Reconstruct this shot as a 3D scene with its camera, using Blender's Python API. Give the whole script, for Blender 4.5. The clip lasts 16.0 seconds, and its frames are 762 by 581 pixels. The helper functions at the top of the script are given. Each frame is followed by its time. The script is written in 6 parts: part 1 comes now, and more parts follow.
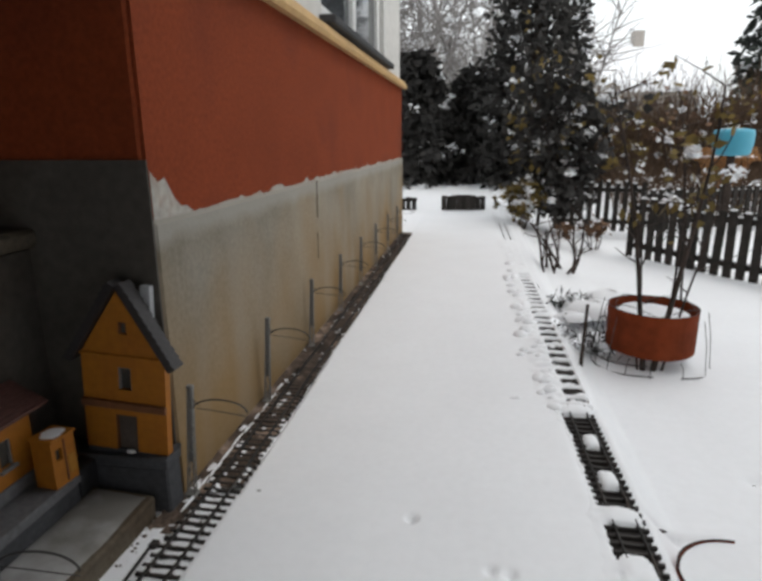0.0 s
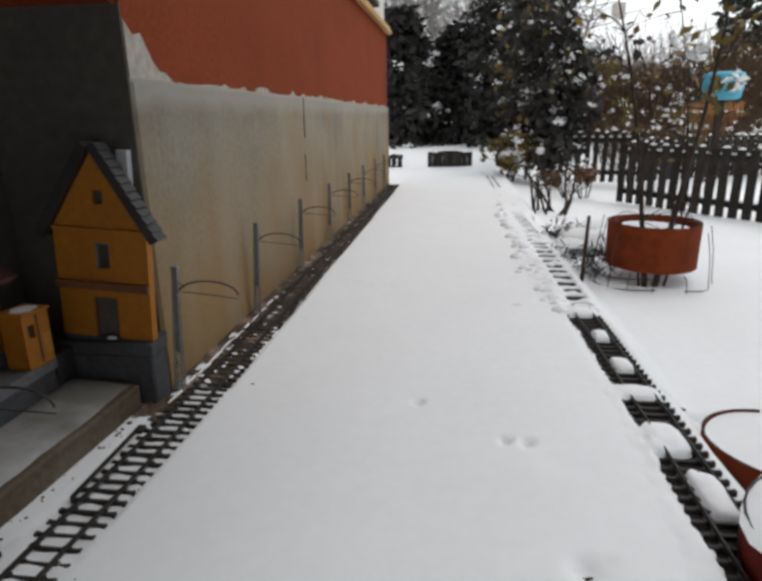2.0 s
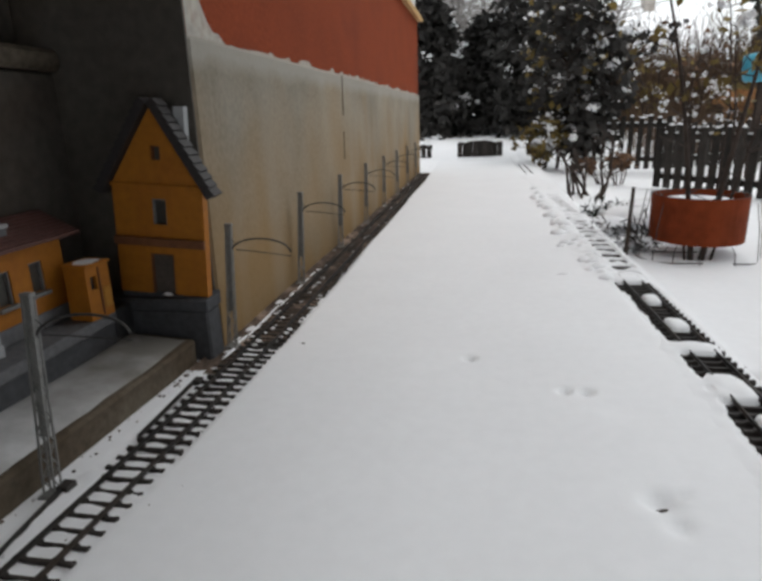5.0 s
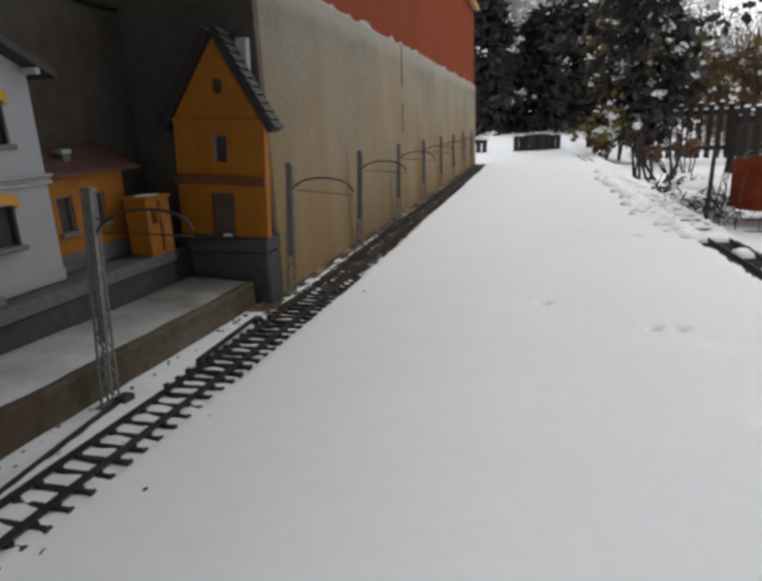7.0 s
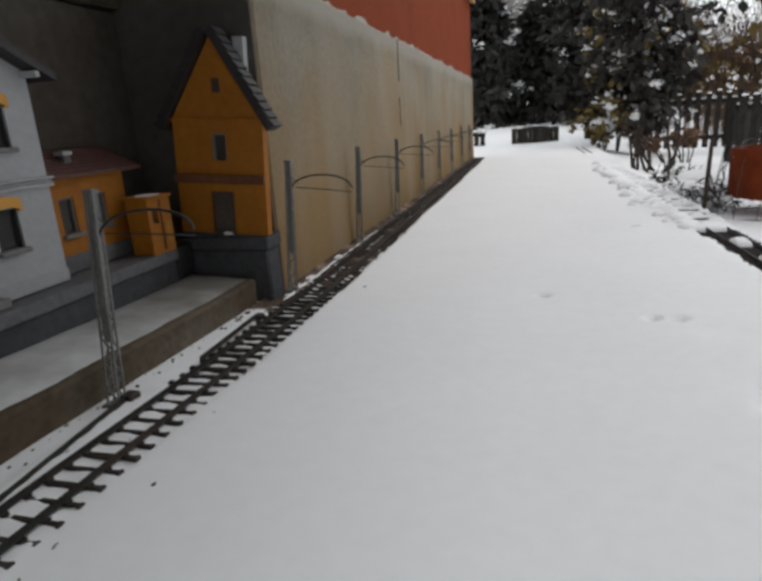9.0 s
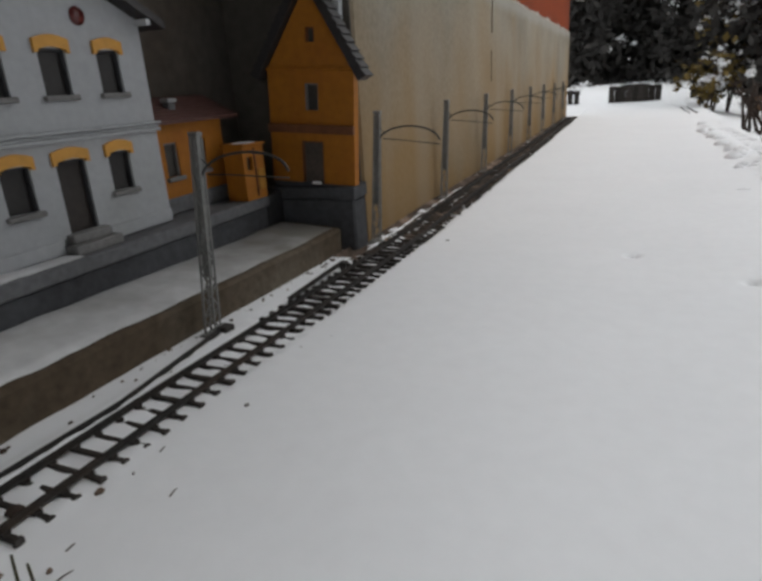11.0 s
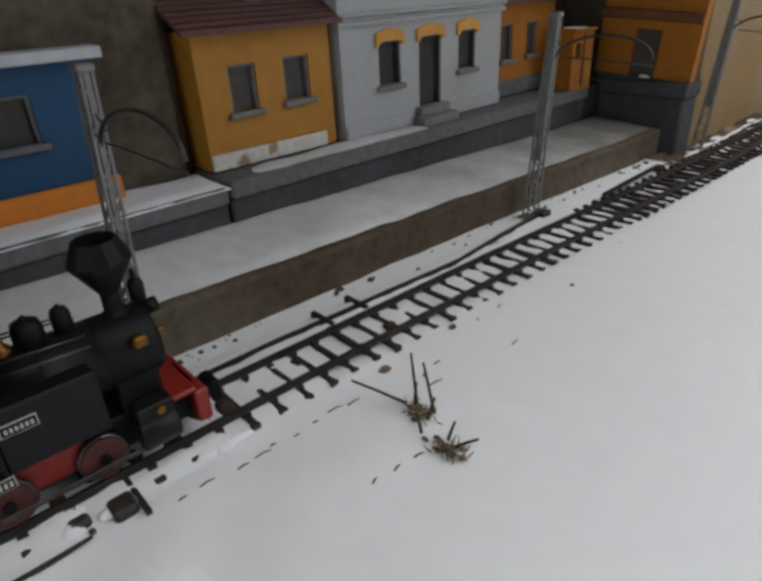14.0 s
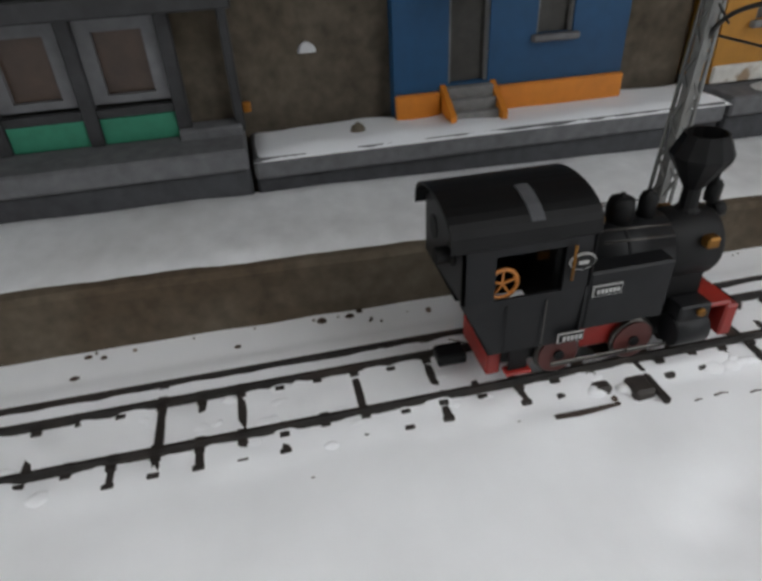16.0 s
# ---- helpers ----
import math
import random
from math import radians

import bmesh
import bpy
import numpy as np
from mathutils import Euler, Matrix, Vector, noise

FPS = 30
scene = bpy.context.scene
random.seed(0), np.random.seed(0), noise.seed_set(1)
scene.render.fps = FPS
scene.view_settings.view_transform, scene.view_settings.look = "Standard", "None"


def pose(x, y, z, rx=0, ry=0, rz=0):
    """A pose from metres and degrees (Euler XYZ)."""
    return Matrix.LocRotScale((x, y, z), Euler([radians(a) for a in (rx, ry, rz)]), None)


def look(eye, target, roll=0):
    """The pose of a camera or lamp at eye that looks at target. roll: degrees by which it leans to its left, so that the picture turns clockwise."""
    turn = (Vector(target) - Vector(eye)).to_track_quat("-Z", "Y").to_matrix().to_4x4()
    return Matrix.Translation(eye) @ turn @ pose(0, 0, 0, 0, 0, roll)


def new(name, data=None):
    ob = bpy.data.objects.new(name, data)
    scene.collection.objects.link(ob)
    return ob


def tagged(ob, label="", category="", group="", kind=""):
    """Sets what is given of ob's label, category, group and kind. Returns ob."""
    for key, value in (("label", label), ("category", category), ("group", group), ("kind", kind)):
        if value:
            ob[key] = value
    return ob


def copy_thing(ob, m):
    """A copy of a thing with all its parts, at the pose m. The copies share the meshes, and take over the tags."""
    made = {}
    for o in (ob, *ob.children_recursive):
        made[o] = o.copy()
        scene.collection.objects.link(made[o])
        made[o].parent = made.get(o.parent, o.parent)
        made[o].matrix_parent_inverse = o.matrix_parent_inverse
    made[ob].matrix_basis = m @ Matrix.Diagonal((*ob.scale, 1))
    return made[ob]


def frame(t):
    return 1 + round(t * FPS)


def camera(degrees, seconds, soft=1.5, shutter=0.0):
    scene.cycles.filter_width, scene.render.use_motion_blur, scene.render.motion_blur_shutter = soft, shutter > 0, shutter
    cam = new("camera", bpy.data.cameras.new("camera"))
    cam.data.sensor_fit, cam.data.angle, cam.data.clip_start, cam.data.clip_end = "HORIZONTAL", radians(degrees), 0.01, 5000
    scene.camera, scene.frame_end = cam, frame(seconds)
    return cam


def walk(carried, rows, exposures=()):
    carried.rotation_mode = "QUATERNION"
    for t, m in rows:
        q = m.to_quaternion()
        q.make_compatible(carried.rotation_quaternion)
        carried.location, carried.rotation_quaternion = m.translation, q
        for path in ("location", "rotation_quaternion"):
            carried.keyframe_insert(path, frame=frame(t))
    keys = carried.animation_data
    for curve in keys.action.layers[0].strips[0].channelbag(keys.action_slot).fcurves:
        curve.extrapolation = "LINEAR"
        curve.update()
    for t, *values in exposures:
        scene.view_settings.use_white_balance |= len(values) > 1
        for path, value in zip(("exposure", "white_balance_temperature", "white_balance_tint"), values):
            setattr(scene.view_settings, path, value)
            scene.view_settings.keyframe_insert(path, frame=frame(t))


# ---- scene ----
# The layout below is drawn for rails 33.5 mm apart; TRUE brings it to the 45 mm of a garden railway.
TRUE = 1.34
cam = camera(66.3, 16.0, soft=3.4)
PATH = [
    (0, (-0.059, 0.157, 0.557), (-0.375, 2.066, 0.053), -0.4),
    (0.5, (-0.067, 0.192, 0.435), (-0.311, 2.122, -0.028), -0.0),
    (1, (-0.07, 0.178, 0.375), (-0.316, 2.076, -0.205), -2.6),
    (1.5, (-0.073, 0.183, 0.376), (-0.287, 2.071, -0.247), -3.4),
    (2, (-0.089, 0.174, 0.387), (-0.348, 2.074, -0.184), -0.9),
    (2.5, (-0.091, 0.169, 0.377), (-0.348, 2.085, -0.135), -1.7),
    (3, (-0.091, 0.168, 0.373), (-0.333, 2.081, -0.158), -2.2),
    (5.5, (-0.141, 0.149, 0.291), (-0.531, 2.026, -0.28), -2.1),
    (6, (-0.154, 0.154, 0.245), (-0.621, 2.05, -0.187), -2.3),
    (6.5, (-0.158, 0.162, 0.226), (-0.729, 2.007, -0.295), -3.1),
    (7, (-0.154, 0.163, 0.227), (-0.664, 2.021, -0.31), -2.7),
    (7.5, (-0.155, 0.163, 0.229), (-0.615, 2.042, -0.278), -3.4),
    (8, (-0.153, 0.162, 0.228), (-0.596, 2.046, -0.275), -4.0),
    (8.5, (-0.152, 0.16, 0.229), (-0.624, 2.031, -0.295), -3.9),
    (11, (-0.153, 0.141, 0.219), (-0.911, 1.87, -0.442), -3.5),
    (11.5, (-0.152, 0.138, 0.216), (-0.999, 1.804, -0.497), -3.6),
    (12, (-0.159, 0.133, 0.218), (-1.054, 1.73, -0.589), -4.0),
    (12.5, (-0.171, 0.122, 0.211), (-1.16, 1.64, -0.636), -3.7),
    (13, (-0.179, 0.102, 0.213), (-1.282, 1.51, -0.681), -3.2),
    (13.5, (-0.179, 0.094, 0.218), (-1.355, 1.434, -0.689), -3.6),
    (14, (-0.196, 0.067, 0.219), (-1.53, 1.234, -0.709), -3.1),
    (14.5, (-0.211, 0.038, 0.213), (-1.659, 1.01, -0.767), -2.5),
    (15, (-0.219, 0.016, 0.219), (-1.758, 0.826, -0.768), -3.4),
    (15.5, (-0.225, -0.001, 0.217), (-1.802, 0.708, -0.788), -3.5),
    (16, (-0.245, -0.068, 0.219), (-1.874, 0.247, -0.897), -3.1),
]
EXPOSURES = [(0, 0.62), (3.2, 0.66), (7, 0.66), (11, 0.62), (12.5, 0.65), (13.5, 0.76), (14.5, 1.18), (16, 1.40)]
walk(cam, [(t, look(Vector(eye) * TRUE, Vector(target) * TRUE, roll)) for t, eye, target, roll in PATH], EXPOSURES)

# ---------------------------------------------------------------- light
world = bpy.data.worlds.new("overcast_sky")
scene.world = world
world.use_nodes = True
wn, wl = world.node_tree.nodes, world.node_tree.links
sky = wn.new("ShaderNodeTexSky")
sky.sky_type, sky.sun_disc = "NISHITA", False
sky.sun_elevation, sky.sun_rotation = radians(48), radians(120)
sky.air_density, sky.dust_density, sky.ozone_density = 1.0, 6.0, 1.0
cloud = wn.new("ShaderNodeMix")
cloud.data_type = "RGBA"
cloud.inputs["Factor"].default_value = 0.85
cloud.inputs["B"].default_value = (6.72, 6.95, 7.02, 1)
wl.new(sky.outputs[0], cloud.inputs["A"])
wl.new(cloud.outputs["Result"], wn["Background"].inputs["Color"])
wn["Background"].inputs["Strength"].default_value = 0.12
sun = new("sun", bpy.data.lights.new("sun", "SUN"))
sun.data.energy, sun.data.angle, sun.data.color = 0.5, radians(60), (1.0, 0.98, 0.96)
sun.matrix_world = look((2, 2.5, 5), (0, 0.3, 0))


# ---------------------------------------------------------------- materials
def mat(name, col, rough=0.8, var=0.2, scale=60.0, bump=0.25, metal=0.0, second=None, mix=(0.5, 0.65), coarse=0.12, rand=0.0, depth=0.002):
    """Two scales of noise over a base colour; second: a stain colour that shows through where the coarse noise is high."""
    m = bpy.data.materials.new(name)
    m.use_nodes = True
    n, l = m.node_tree.nodes, m.node_tree.links
    b = n["Principled BSDF"]
    b.inputs["Roughness"].default_value, b.inputs["Metallic"].default_value = rough, metal
    if rough >= 0.85:
        b.inputs["Specular IOR Level"].default_value = 0.15
    tc = n.new("ShaderNodeTexCoord")
    fine, big = n.new("ShaderNodeTexNoise"), n.new("ShaderNodeTexNoise")
    fine.inputs["Scale"].default_value, big.inputs["Scale"].default_value = scale, scale * coarse
    fine.inputs["Detail"].default_value, big.inputs["Detail"].default_value = 6, 5
    for q in (fine, big):
        l.new(tc.outputs["Object"], q.inputs["Vector"])
    ramp = n.new("ShaderNodeMapRange")
    ramp.inputs["From Min"].default_value, ramp.inputs["From Max"].default_value = 0.25, 0.75
    ramp.inputs["To Min"].default_value, ramp.inputs["To Max"].default_value = 1 - var, 1 + var
    l.new(fine.outputs[0], ramp.inputs["Value"])
    ramp2 = n.new("ShaderNodeMapRange")
    ramp2.inputs["From Min"].default_value, ramp2.inputs["From Max"].default_value = 0.3, 0.7
    ramp2.inputs["To Min"].default_value, ramp2.inputs["To Max"].default_value = 1 - var * 0.7, 1 + var * 0.7
    l.new(big.outputs[0], ramp2.inputs["Value"])
    mul = n.new("ShaderNodeMath")
    mul.operation = "MULTIPLY"
    l.new(ramp.outputs[0], mul.inputs[0]), l.new(ramp2.outputs[0], mul.inputs[1])
    last = mul
    if rand:
        oi, mr, mul2 = n.new("ShaderNodeObjectInfo"), n.new("ShaderNodeMapRange"), n.new("ShaderNodeMath")
        mr.inputs["To Min"].default_value, mr.inputs["To Max"].default_value = 1 - rand, 1 + rand
        mul2.operation = "MULTIPLY"
        l.new(oi.outputs["Random"], mr.inputs["Value"])
        l.new(mr.outputs[0], mul2.inputs[0]), l.new(mul.outputs[0], mul2.inputs[1])
        last = mul2
    vm = n.new("ShaderNodeVectorMath")
    vm.operation = "SCALE"
    vm.inputs[0].default_value = col
    if second:
        mr = n.new("ShaderNodeMapRange")
        mr.inputs["From Min"].default_value, mr.inputs["From Max"].default_value = mix
        l.new(big.outputs[0], mr.inputs["Value"])
        mx = n.new("ShaderNodeMix")
        mx.data_type = "RGBA"
        mx.inputs["A"].default_value, mx.inputs["B"].default_value = (*col, 1), (*second, 1)
        l.new(mr.outputs[0], mx.inputs["Factor"])
        l.new(mx.outputs["Result"], vm.inputs[0])
    l.new(last.outputs[0], vm.inputs["Scale"])
    l.new(vm.outputs[0], b.inputs["Base Color"])
    if bump:
        bp = n.new("ShaderNodeBump")
        bp.inputs["Strength"].default_value, bp.inputs["Distance"].default_value = bump, depth
        l.new(fine.outputs[0], bp.inputs["Height"])
        l.new(bp.outputs[0], b.inputs["Normal"])
    return m


def plaster_mat():
    """Beige lime plaster with ochre damp marks that climb unevenly from the foot and pale vertical run marks."""
    m = mat("beige_plaster", (0.225, 0.198, 0.155), 0.9, 0.16, 110, 0.6, second=(0.28, 0.252, 0.205), mix=(0.42, 0.7), coarse=0.03, depth=0.0015)
    n, l = m.node_tree.nodes, m.node_tree.links
    b = n["Principled BSDF"]
    src = b.inputs["Base Color"].links[0].from_socket
    tc, mp = n.new("ShaderNodeTexCoord"), n.new("ShaderNodeMapping")
    mp.inputs["Scale"].default_value = (1.6, 1.6, 1.2)
    l.new(tc.outputs["Object"], mp.inputs["Vector"])
    nz = n.new("ShaderNodeTexNoise")
    nz.inputs["Scale"].default_value, nz.inputs["Detail"].default_value = 2.0, 3
    l.new(mp.outputs[0], nz.inputs["Vector"])
    sx = n.new("ShaderNodeSeparateXYZ")
    l.new(tc.outputs["Object"], sx.inputs[0])
    ma = n.new("ShaderNodeMath")
    ma.operation = "MULTIPLY_ADD"
    ma.inputs[1].default_value, ma.inputs[2].default_value = 0.75, -0.12
    l.new(nz.outputs[0], ma.inputs[0])
    lt = n.new("ShaderNodeMath")
    lt.operation = "SUBTRACT"
    l.new(ma.outputs[0], lt.inputs[0]), l.new(sx.outputs["Z"], lt.inputs[1])
    mr = n.new("ShaderNodeMapRange")
    mr.inputs["From Min"].default_value, mr.inputs["From Max"].default_value = -0.12, 0.24
    mr.inputs["To Max"].default_value = 0.75
    l.new(lt.outputs[0], mr.inputs["Value"])
    mx = n.new("ShaderNodeMix")
    mx.data_type = "RGBA"
    mx.inputs["B"].default_value = (0.245, 0.14, 0.042, 1)
    l.new(mr.outputs[0], mx.inputs["Factor"]), l.new(src, mx.inputs["A"])
    # pale runs
    mp2 = n.new("ShaderNodeMapping")
    mp2.inputs["Scale"].default_value = (4.0, 4.0, 0.25)
    l.new(tc.outputs["Object"], mp2.inputs["Vector"])
    nr = n.new("ShaderNodeTexNoise")
    nr.inputs["Scale"].default_value, nr.inputs["Detail"].default_value = 1.5, 1
    l.new(mp2.outputs[0], nr.inputs["Vector"])
    mr2 = n.new("ShaderNodeMapRange")
    mr2.inputs["From Min"].default_value, mr2.inputs["From Max"].default_value = 0.52, 0.66
    mr2.inputs["To Max"].default_value = 0.17
    l.new(nr.outputs[0], mr2.inputs["Value"])
    mx2 = n.new("ShaderNodeMix")
    mx2.data_type = "RGBA"
    mx2.inputs["B"].default_value = (0.36, 0.34, 0.30, 1)
    l.new(mr2.outputs[0], mx2.inputs["Factor"]), l.new(mx.outputs["Result"], mx2.inputs["A"])
    # pale lime skim along the top edge
    nb, ab, mr3, mx3 = (n.new(k) for k in ("ShaderNodeTexNoise", "ShaderNodeMath", "ShaderNodeMapRange", "ShaderNodeMix"))
    nb.inputs["Scale"].default_value, nb.inputs["Detail"].default_value = 14, 4
    l.new(tc.outputs["Object"], nb.inputs["Vector"])
    ab.operation = "MULTIPLY_ADD"
    ab.inputs[1].default_value = 0.035
    l.new(nb.outputs[0], ab.inputs[0]), l.new(sx.outputs["Z"], ab.inputs[2])
    mr3.inputs["From Min"].default_value, mr3.inputs["From Max"].default_value = 0.412, 0.438
    mr3.inputs["To Max"].default_value = 0.7
    l.new(ab.outputs[0], mr3.inputs["Value"])
    mx3.data_type = "RGBA"
    mx3.inputs["B"].default_value = (0.34, 0.325, 0.29, 1)
    l.new(mr3.outputs[0], mx3.inputs["Factor"]), l.new(mx2.outputs["Result"], mx3.inputs["A"])
    l.new(mx3.outputs["Result"], b.inputs["Base Color"])
    return m


SNOW = mat("snow", (0.84, 0.85, 0.87), 0.75, 0.02, 60, 0.16, depth=0.002, coarse=0.1)
PLASTER = plaster_mat()
RED_WALL = mat("red_render", (0.215, 0.043, 0.014), 0.9, 0.18, 120, 0.5, second=(0.165, 0.034, 0.013), coarse=0.025, depth=0.0015)
WHITE_PLASTER = mat("bare_white_plaster", (0.40, 0.375, 0.335), 0.9, 0.2, 70, 0.5, second=(0.30, 0.22, 0.17), coarse=0.2)
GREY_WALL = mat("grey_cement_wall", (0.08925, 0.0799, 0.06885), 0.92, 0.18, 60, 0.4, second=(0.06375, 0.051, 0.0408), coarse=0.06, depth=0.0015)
BROWN_WALL = mat("brown_mossy_cement", (0.105, 0.087, 0.066), 0.95, 0.34, 90, 0.7, second=(0.066, 0.053, 0.038), coarse=0.08, depth=0.002)
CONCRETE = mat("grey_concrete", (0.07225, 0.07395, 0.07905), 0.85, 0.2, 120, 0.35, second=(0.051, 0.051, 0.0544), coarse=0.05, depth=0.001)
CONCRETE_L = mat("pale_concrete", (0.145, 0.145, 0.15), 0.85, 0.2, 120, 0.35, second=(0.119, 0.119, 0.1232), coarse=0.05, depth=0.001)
KERB = mat("damp_kerb_concrete", (0.140, 0.117, 0.088), 0.85, 0.25, 110, 0.5, second=(0.075, 0.056, 0.038), mix=(0.4, 0.6), coarse=0.07, depth=0.0015)
SOIL = mat("wet_brown_soil", (0.085, 0.062, 0.048), 0.9, 0.5, 150, 1.0, second=(0.21, 0.155, 0.12), coarse=0.1, depth=0.004)
CORNICE = mat("ochre_cornice_paint", (0.52, 0.33, 0.14), 0.75, 0.12, 60, 0.2)
FRAME_W = mat("white_window_paint", (0.72, 0.72, 0.70), 0.5, 0.06, 80, 0.1)
RAIL = mat("weathered_rail", (0.028, 0.0255, 0.0235), 0.55, 0.3, 120, 0.2, metal=0.4, second=(0.040, 0.029, 0.022))
SLEEPER = mat("dark_plastic_sleeper", (0.0245, 0.0196, 0.0168), 0.65, 0.3, 200, 0.4, rand=0.25, depth=0.001)
ORANGE = mat("orange_yellow_paint", (0.350, 0.122, 0.0035), 0.7, 0.14, 90, 0.25, second=(0.290, 0.092, 0.0035), coarse=0.08, depth=0.0006)
ORANGE_P = mat("paler_yellow_paint", (0.3853, 0.172, 0.01514), 0.7, 0.12, 90, 0.25, second=(0.3165, 0.1238, 0.01032), coarse=0.08, depth=0.0006)
BRIGHT_O = mat("bright_orange_plinth", (0.578, 0.187, 0.0102), 0.6, 0.1, 120, 0.2)
WHITE_H = mat("model_white_wall", (0.3667, 0.3738, 0.3843), 0.75, 0.07, 120, 0.3, second=(0.3103, 0.3173, 0.3173), mix=(0.5, 0.75), coarse=0.08, depth=0.0005)
YEL_TRIM = mat("yellow_brow_paint", (0.56, 0.275, 0.045), 0.65, 0.1, 150, 0.2)
BLUE = mat("blue_painted_wall", (0.004, 0.056, 0.140), 0.65, 0.12, 100, 0.25, second=(0.0035, 0.043, 0.108), coarse=0.08, depth=0.0006)
DARK_W = mat("dark_window_board", (0.014, 0.0115, 0.0105), 0.6, 0.3, 150, 0.1, rand=0.3)
GREY_W = mat("grey_window_board", (0.044, 0.040, 0.034), 0.6, 0.25, 150, 0.1, rand=0.2)
BROWN_PANE = mat("brown_window_board", (0.052, 0.030, 0.019), 0.4, 0.3, 60, 0.1)
SILL = mat("grey_sill_stone", (0.17, 0.165, 0.16), 0.8, 0.2, 200, 0.3)
BROWN_ROOF = mat("red_brown_roof_tiles", (0.10, 0.042, 0.034), 0.7, 0.3, 140, 0.5, depth=0.001)
DARK_ROOF = mat("dark_slate_roof", (0.026, 0.022, 0.022), 0.6, 0.3, 140, 0.5, depth=0.001)
BEAM = mat("brown_beam_paint", (0.15, 0.055, 0.02), 0.7, 0.25, 120, 0.3)
MAST = mat("galvanised_mast", (0.185, 0.185, 0.178), 0.6, 0.2, 160, 0.25, metal=0.1, second=(0.16, 0.155, 0.145))
WIRE = mat("dark_catenary_steel", (0.05, 0.048, 0.045), 0.5, 0.2, 100, 0.1, metal=0.5)
GREEN = mat("green_panel", (0.03, 0.21, 0.125), 0.6, 0.15, 120, 0.2)
CHAR = mat("charcoal_timber", (0.028, 0.028, 0.030), 0.7, 0.3, 120, 0.3)
LOCO = mat("black_loco_paint", (0.0075, 0.0078, 0.0088), 0.42, 0.2, 90, 0.06)
LOCO_TOP = mat("soot_black", (0.0035, 0.0035, 0.0038), 0.55, 0.3, 90, 0.1)
LOCO_RED = mat("red_loco_paint", (0.24, 0.0135, 0.009), 0.4, 0.15, 90, 0.05)
for m in (LOCO, LOCO_TOP):
    m.node_tree.nodes["Principled BSDF"].inputs["Specular IOR Level"].default_value = 0.22
WHEEL_PAINT = mat("orange_handwheel_paint", (0.36, 0.13, 0.018), 0.5, 0.15, 100, 0.05)
BRASS = mat("tarnished_brass", (0.18, 0.085, 0.019), 0.45, 0.12, 100, 0.05, metal=0.85)
STEEL = mat("oily_steel", (0.085, 0.080, 0.075), 0.35, 0.15, 100, 0.05, metal=0.9)
WHITE_INK = mat("white_enamel", (0.42, 0.42, 0.41), 0.5, 0.05, 100, 0.0)
FENCE = mat("dark_fence_timber", (0.032, 0.028, 0.025), 0.85, 0.35, 40, 0.5, rand=0.35, depth=0.003)
POT_RED = mat("faded_red_plastic", (0.165, 0.017, 0.014), 0.86, 0.25, 40, 0.15, second=(0.07, 0.012, 0.011), coarse=0.2)
RUST_RED = mat("orange_red_sheet", (0.175, 0.034, 0.010), 0.88, 0.25, 30, 0.2, second=(0.14, 0.030, 0.010), coarse=0.25)
THIN_SNOW = mat("thin_greyish_snow", (0.60, 0.605, 0.615), 0.8, 0.10, 70, 0.4, second=(0.36, 0.36, 0.36), mix=(0.52, 0.75), coarse=0.10, depth=0.002)
LEDGE_SNOW = mat("slushy_shaded_snow", (0.68, 0.685, 0.695), 0.7, 0.10, 70, 0.4, second=(0.50, 0.50, 0.50), mix=(0.5, 0.75), coarse=0.10, depth=0.002)


def slush_and_shade(m, y0, y1, wet):
    """Darkens a thin snow between two places along the wall, for slush and painted shade, with an uneven front."""
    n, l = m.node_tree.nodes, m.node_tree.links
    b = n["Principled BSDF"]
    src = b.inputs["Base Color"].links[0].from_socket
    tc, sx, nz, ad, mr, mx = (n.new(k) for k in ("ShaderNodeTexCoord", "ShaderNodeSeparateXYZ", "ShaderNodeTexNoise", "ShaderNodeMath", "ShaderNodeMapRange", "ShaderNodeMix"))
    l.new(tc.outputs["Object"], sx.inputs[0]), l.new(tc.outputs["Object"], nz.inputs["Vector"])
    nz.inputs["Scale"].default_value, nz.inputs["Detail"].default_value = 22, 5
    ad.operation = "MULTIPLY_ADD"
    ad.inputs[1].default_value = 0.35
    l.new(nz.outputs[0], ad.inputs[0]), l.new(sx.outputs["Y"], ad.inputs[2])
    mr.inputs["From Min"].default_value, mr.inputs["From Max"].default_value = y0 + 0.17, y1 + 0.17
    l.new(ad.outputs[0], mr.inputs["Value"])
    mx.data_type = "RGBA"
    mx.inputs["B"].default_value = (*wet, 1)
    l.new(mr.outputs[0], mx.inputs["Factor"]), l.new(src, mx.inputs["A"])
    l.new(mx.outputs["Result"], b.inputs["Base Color"])


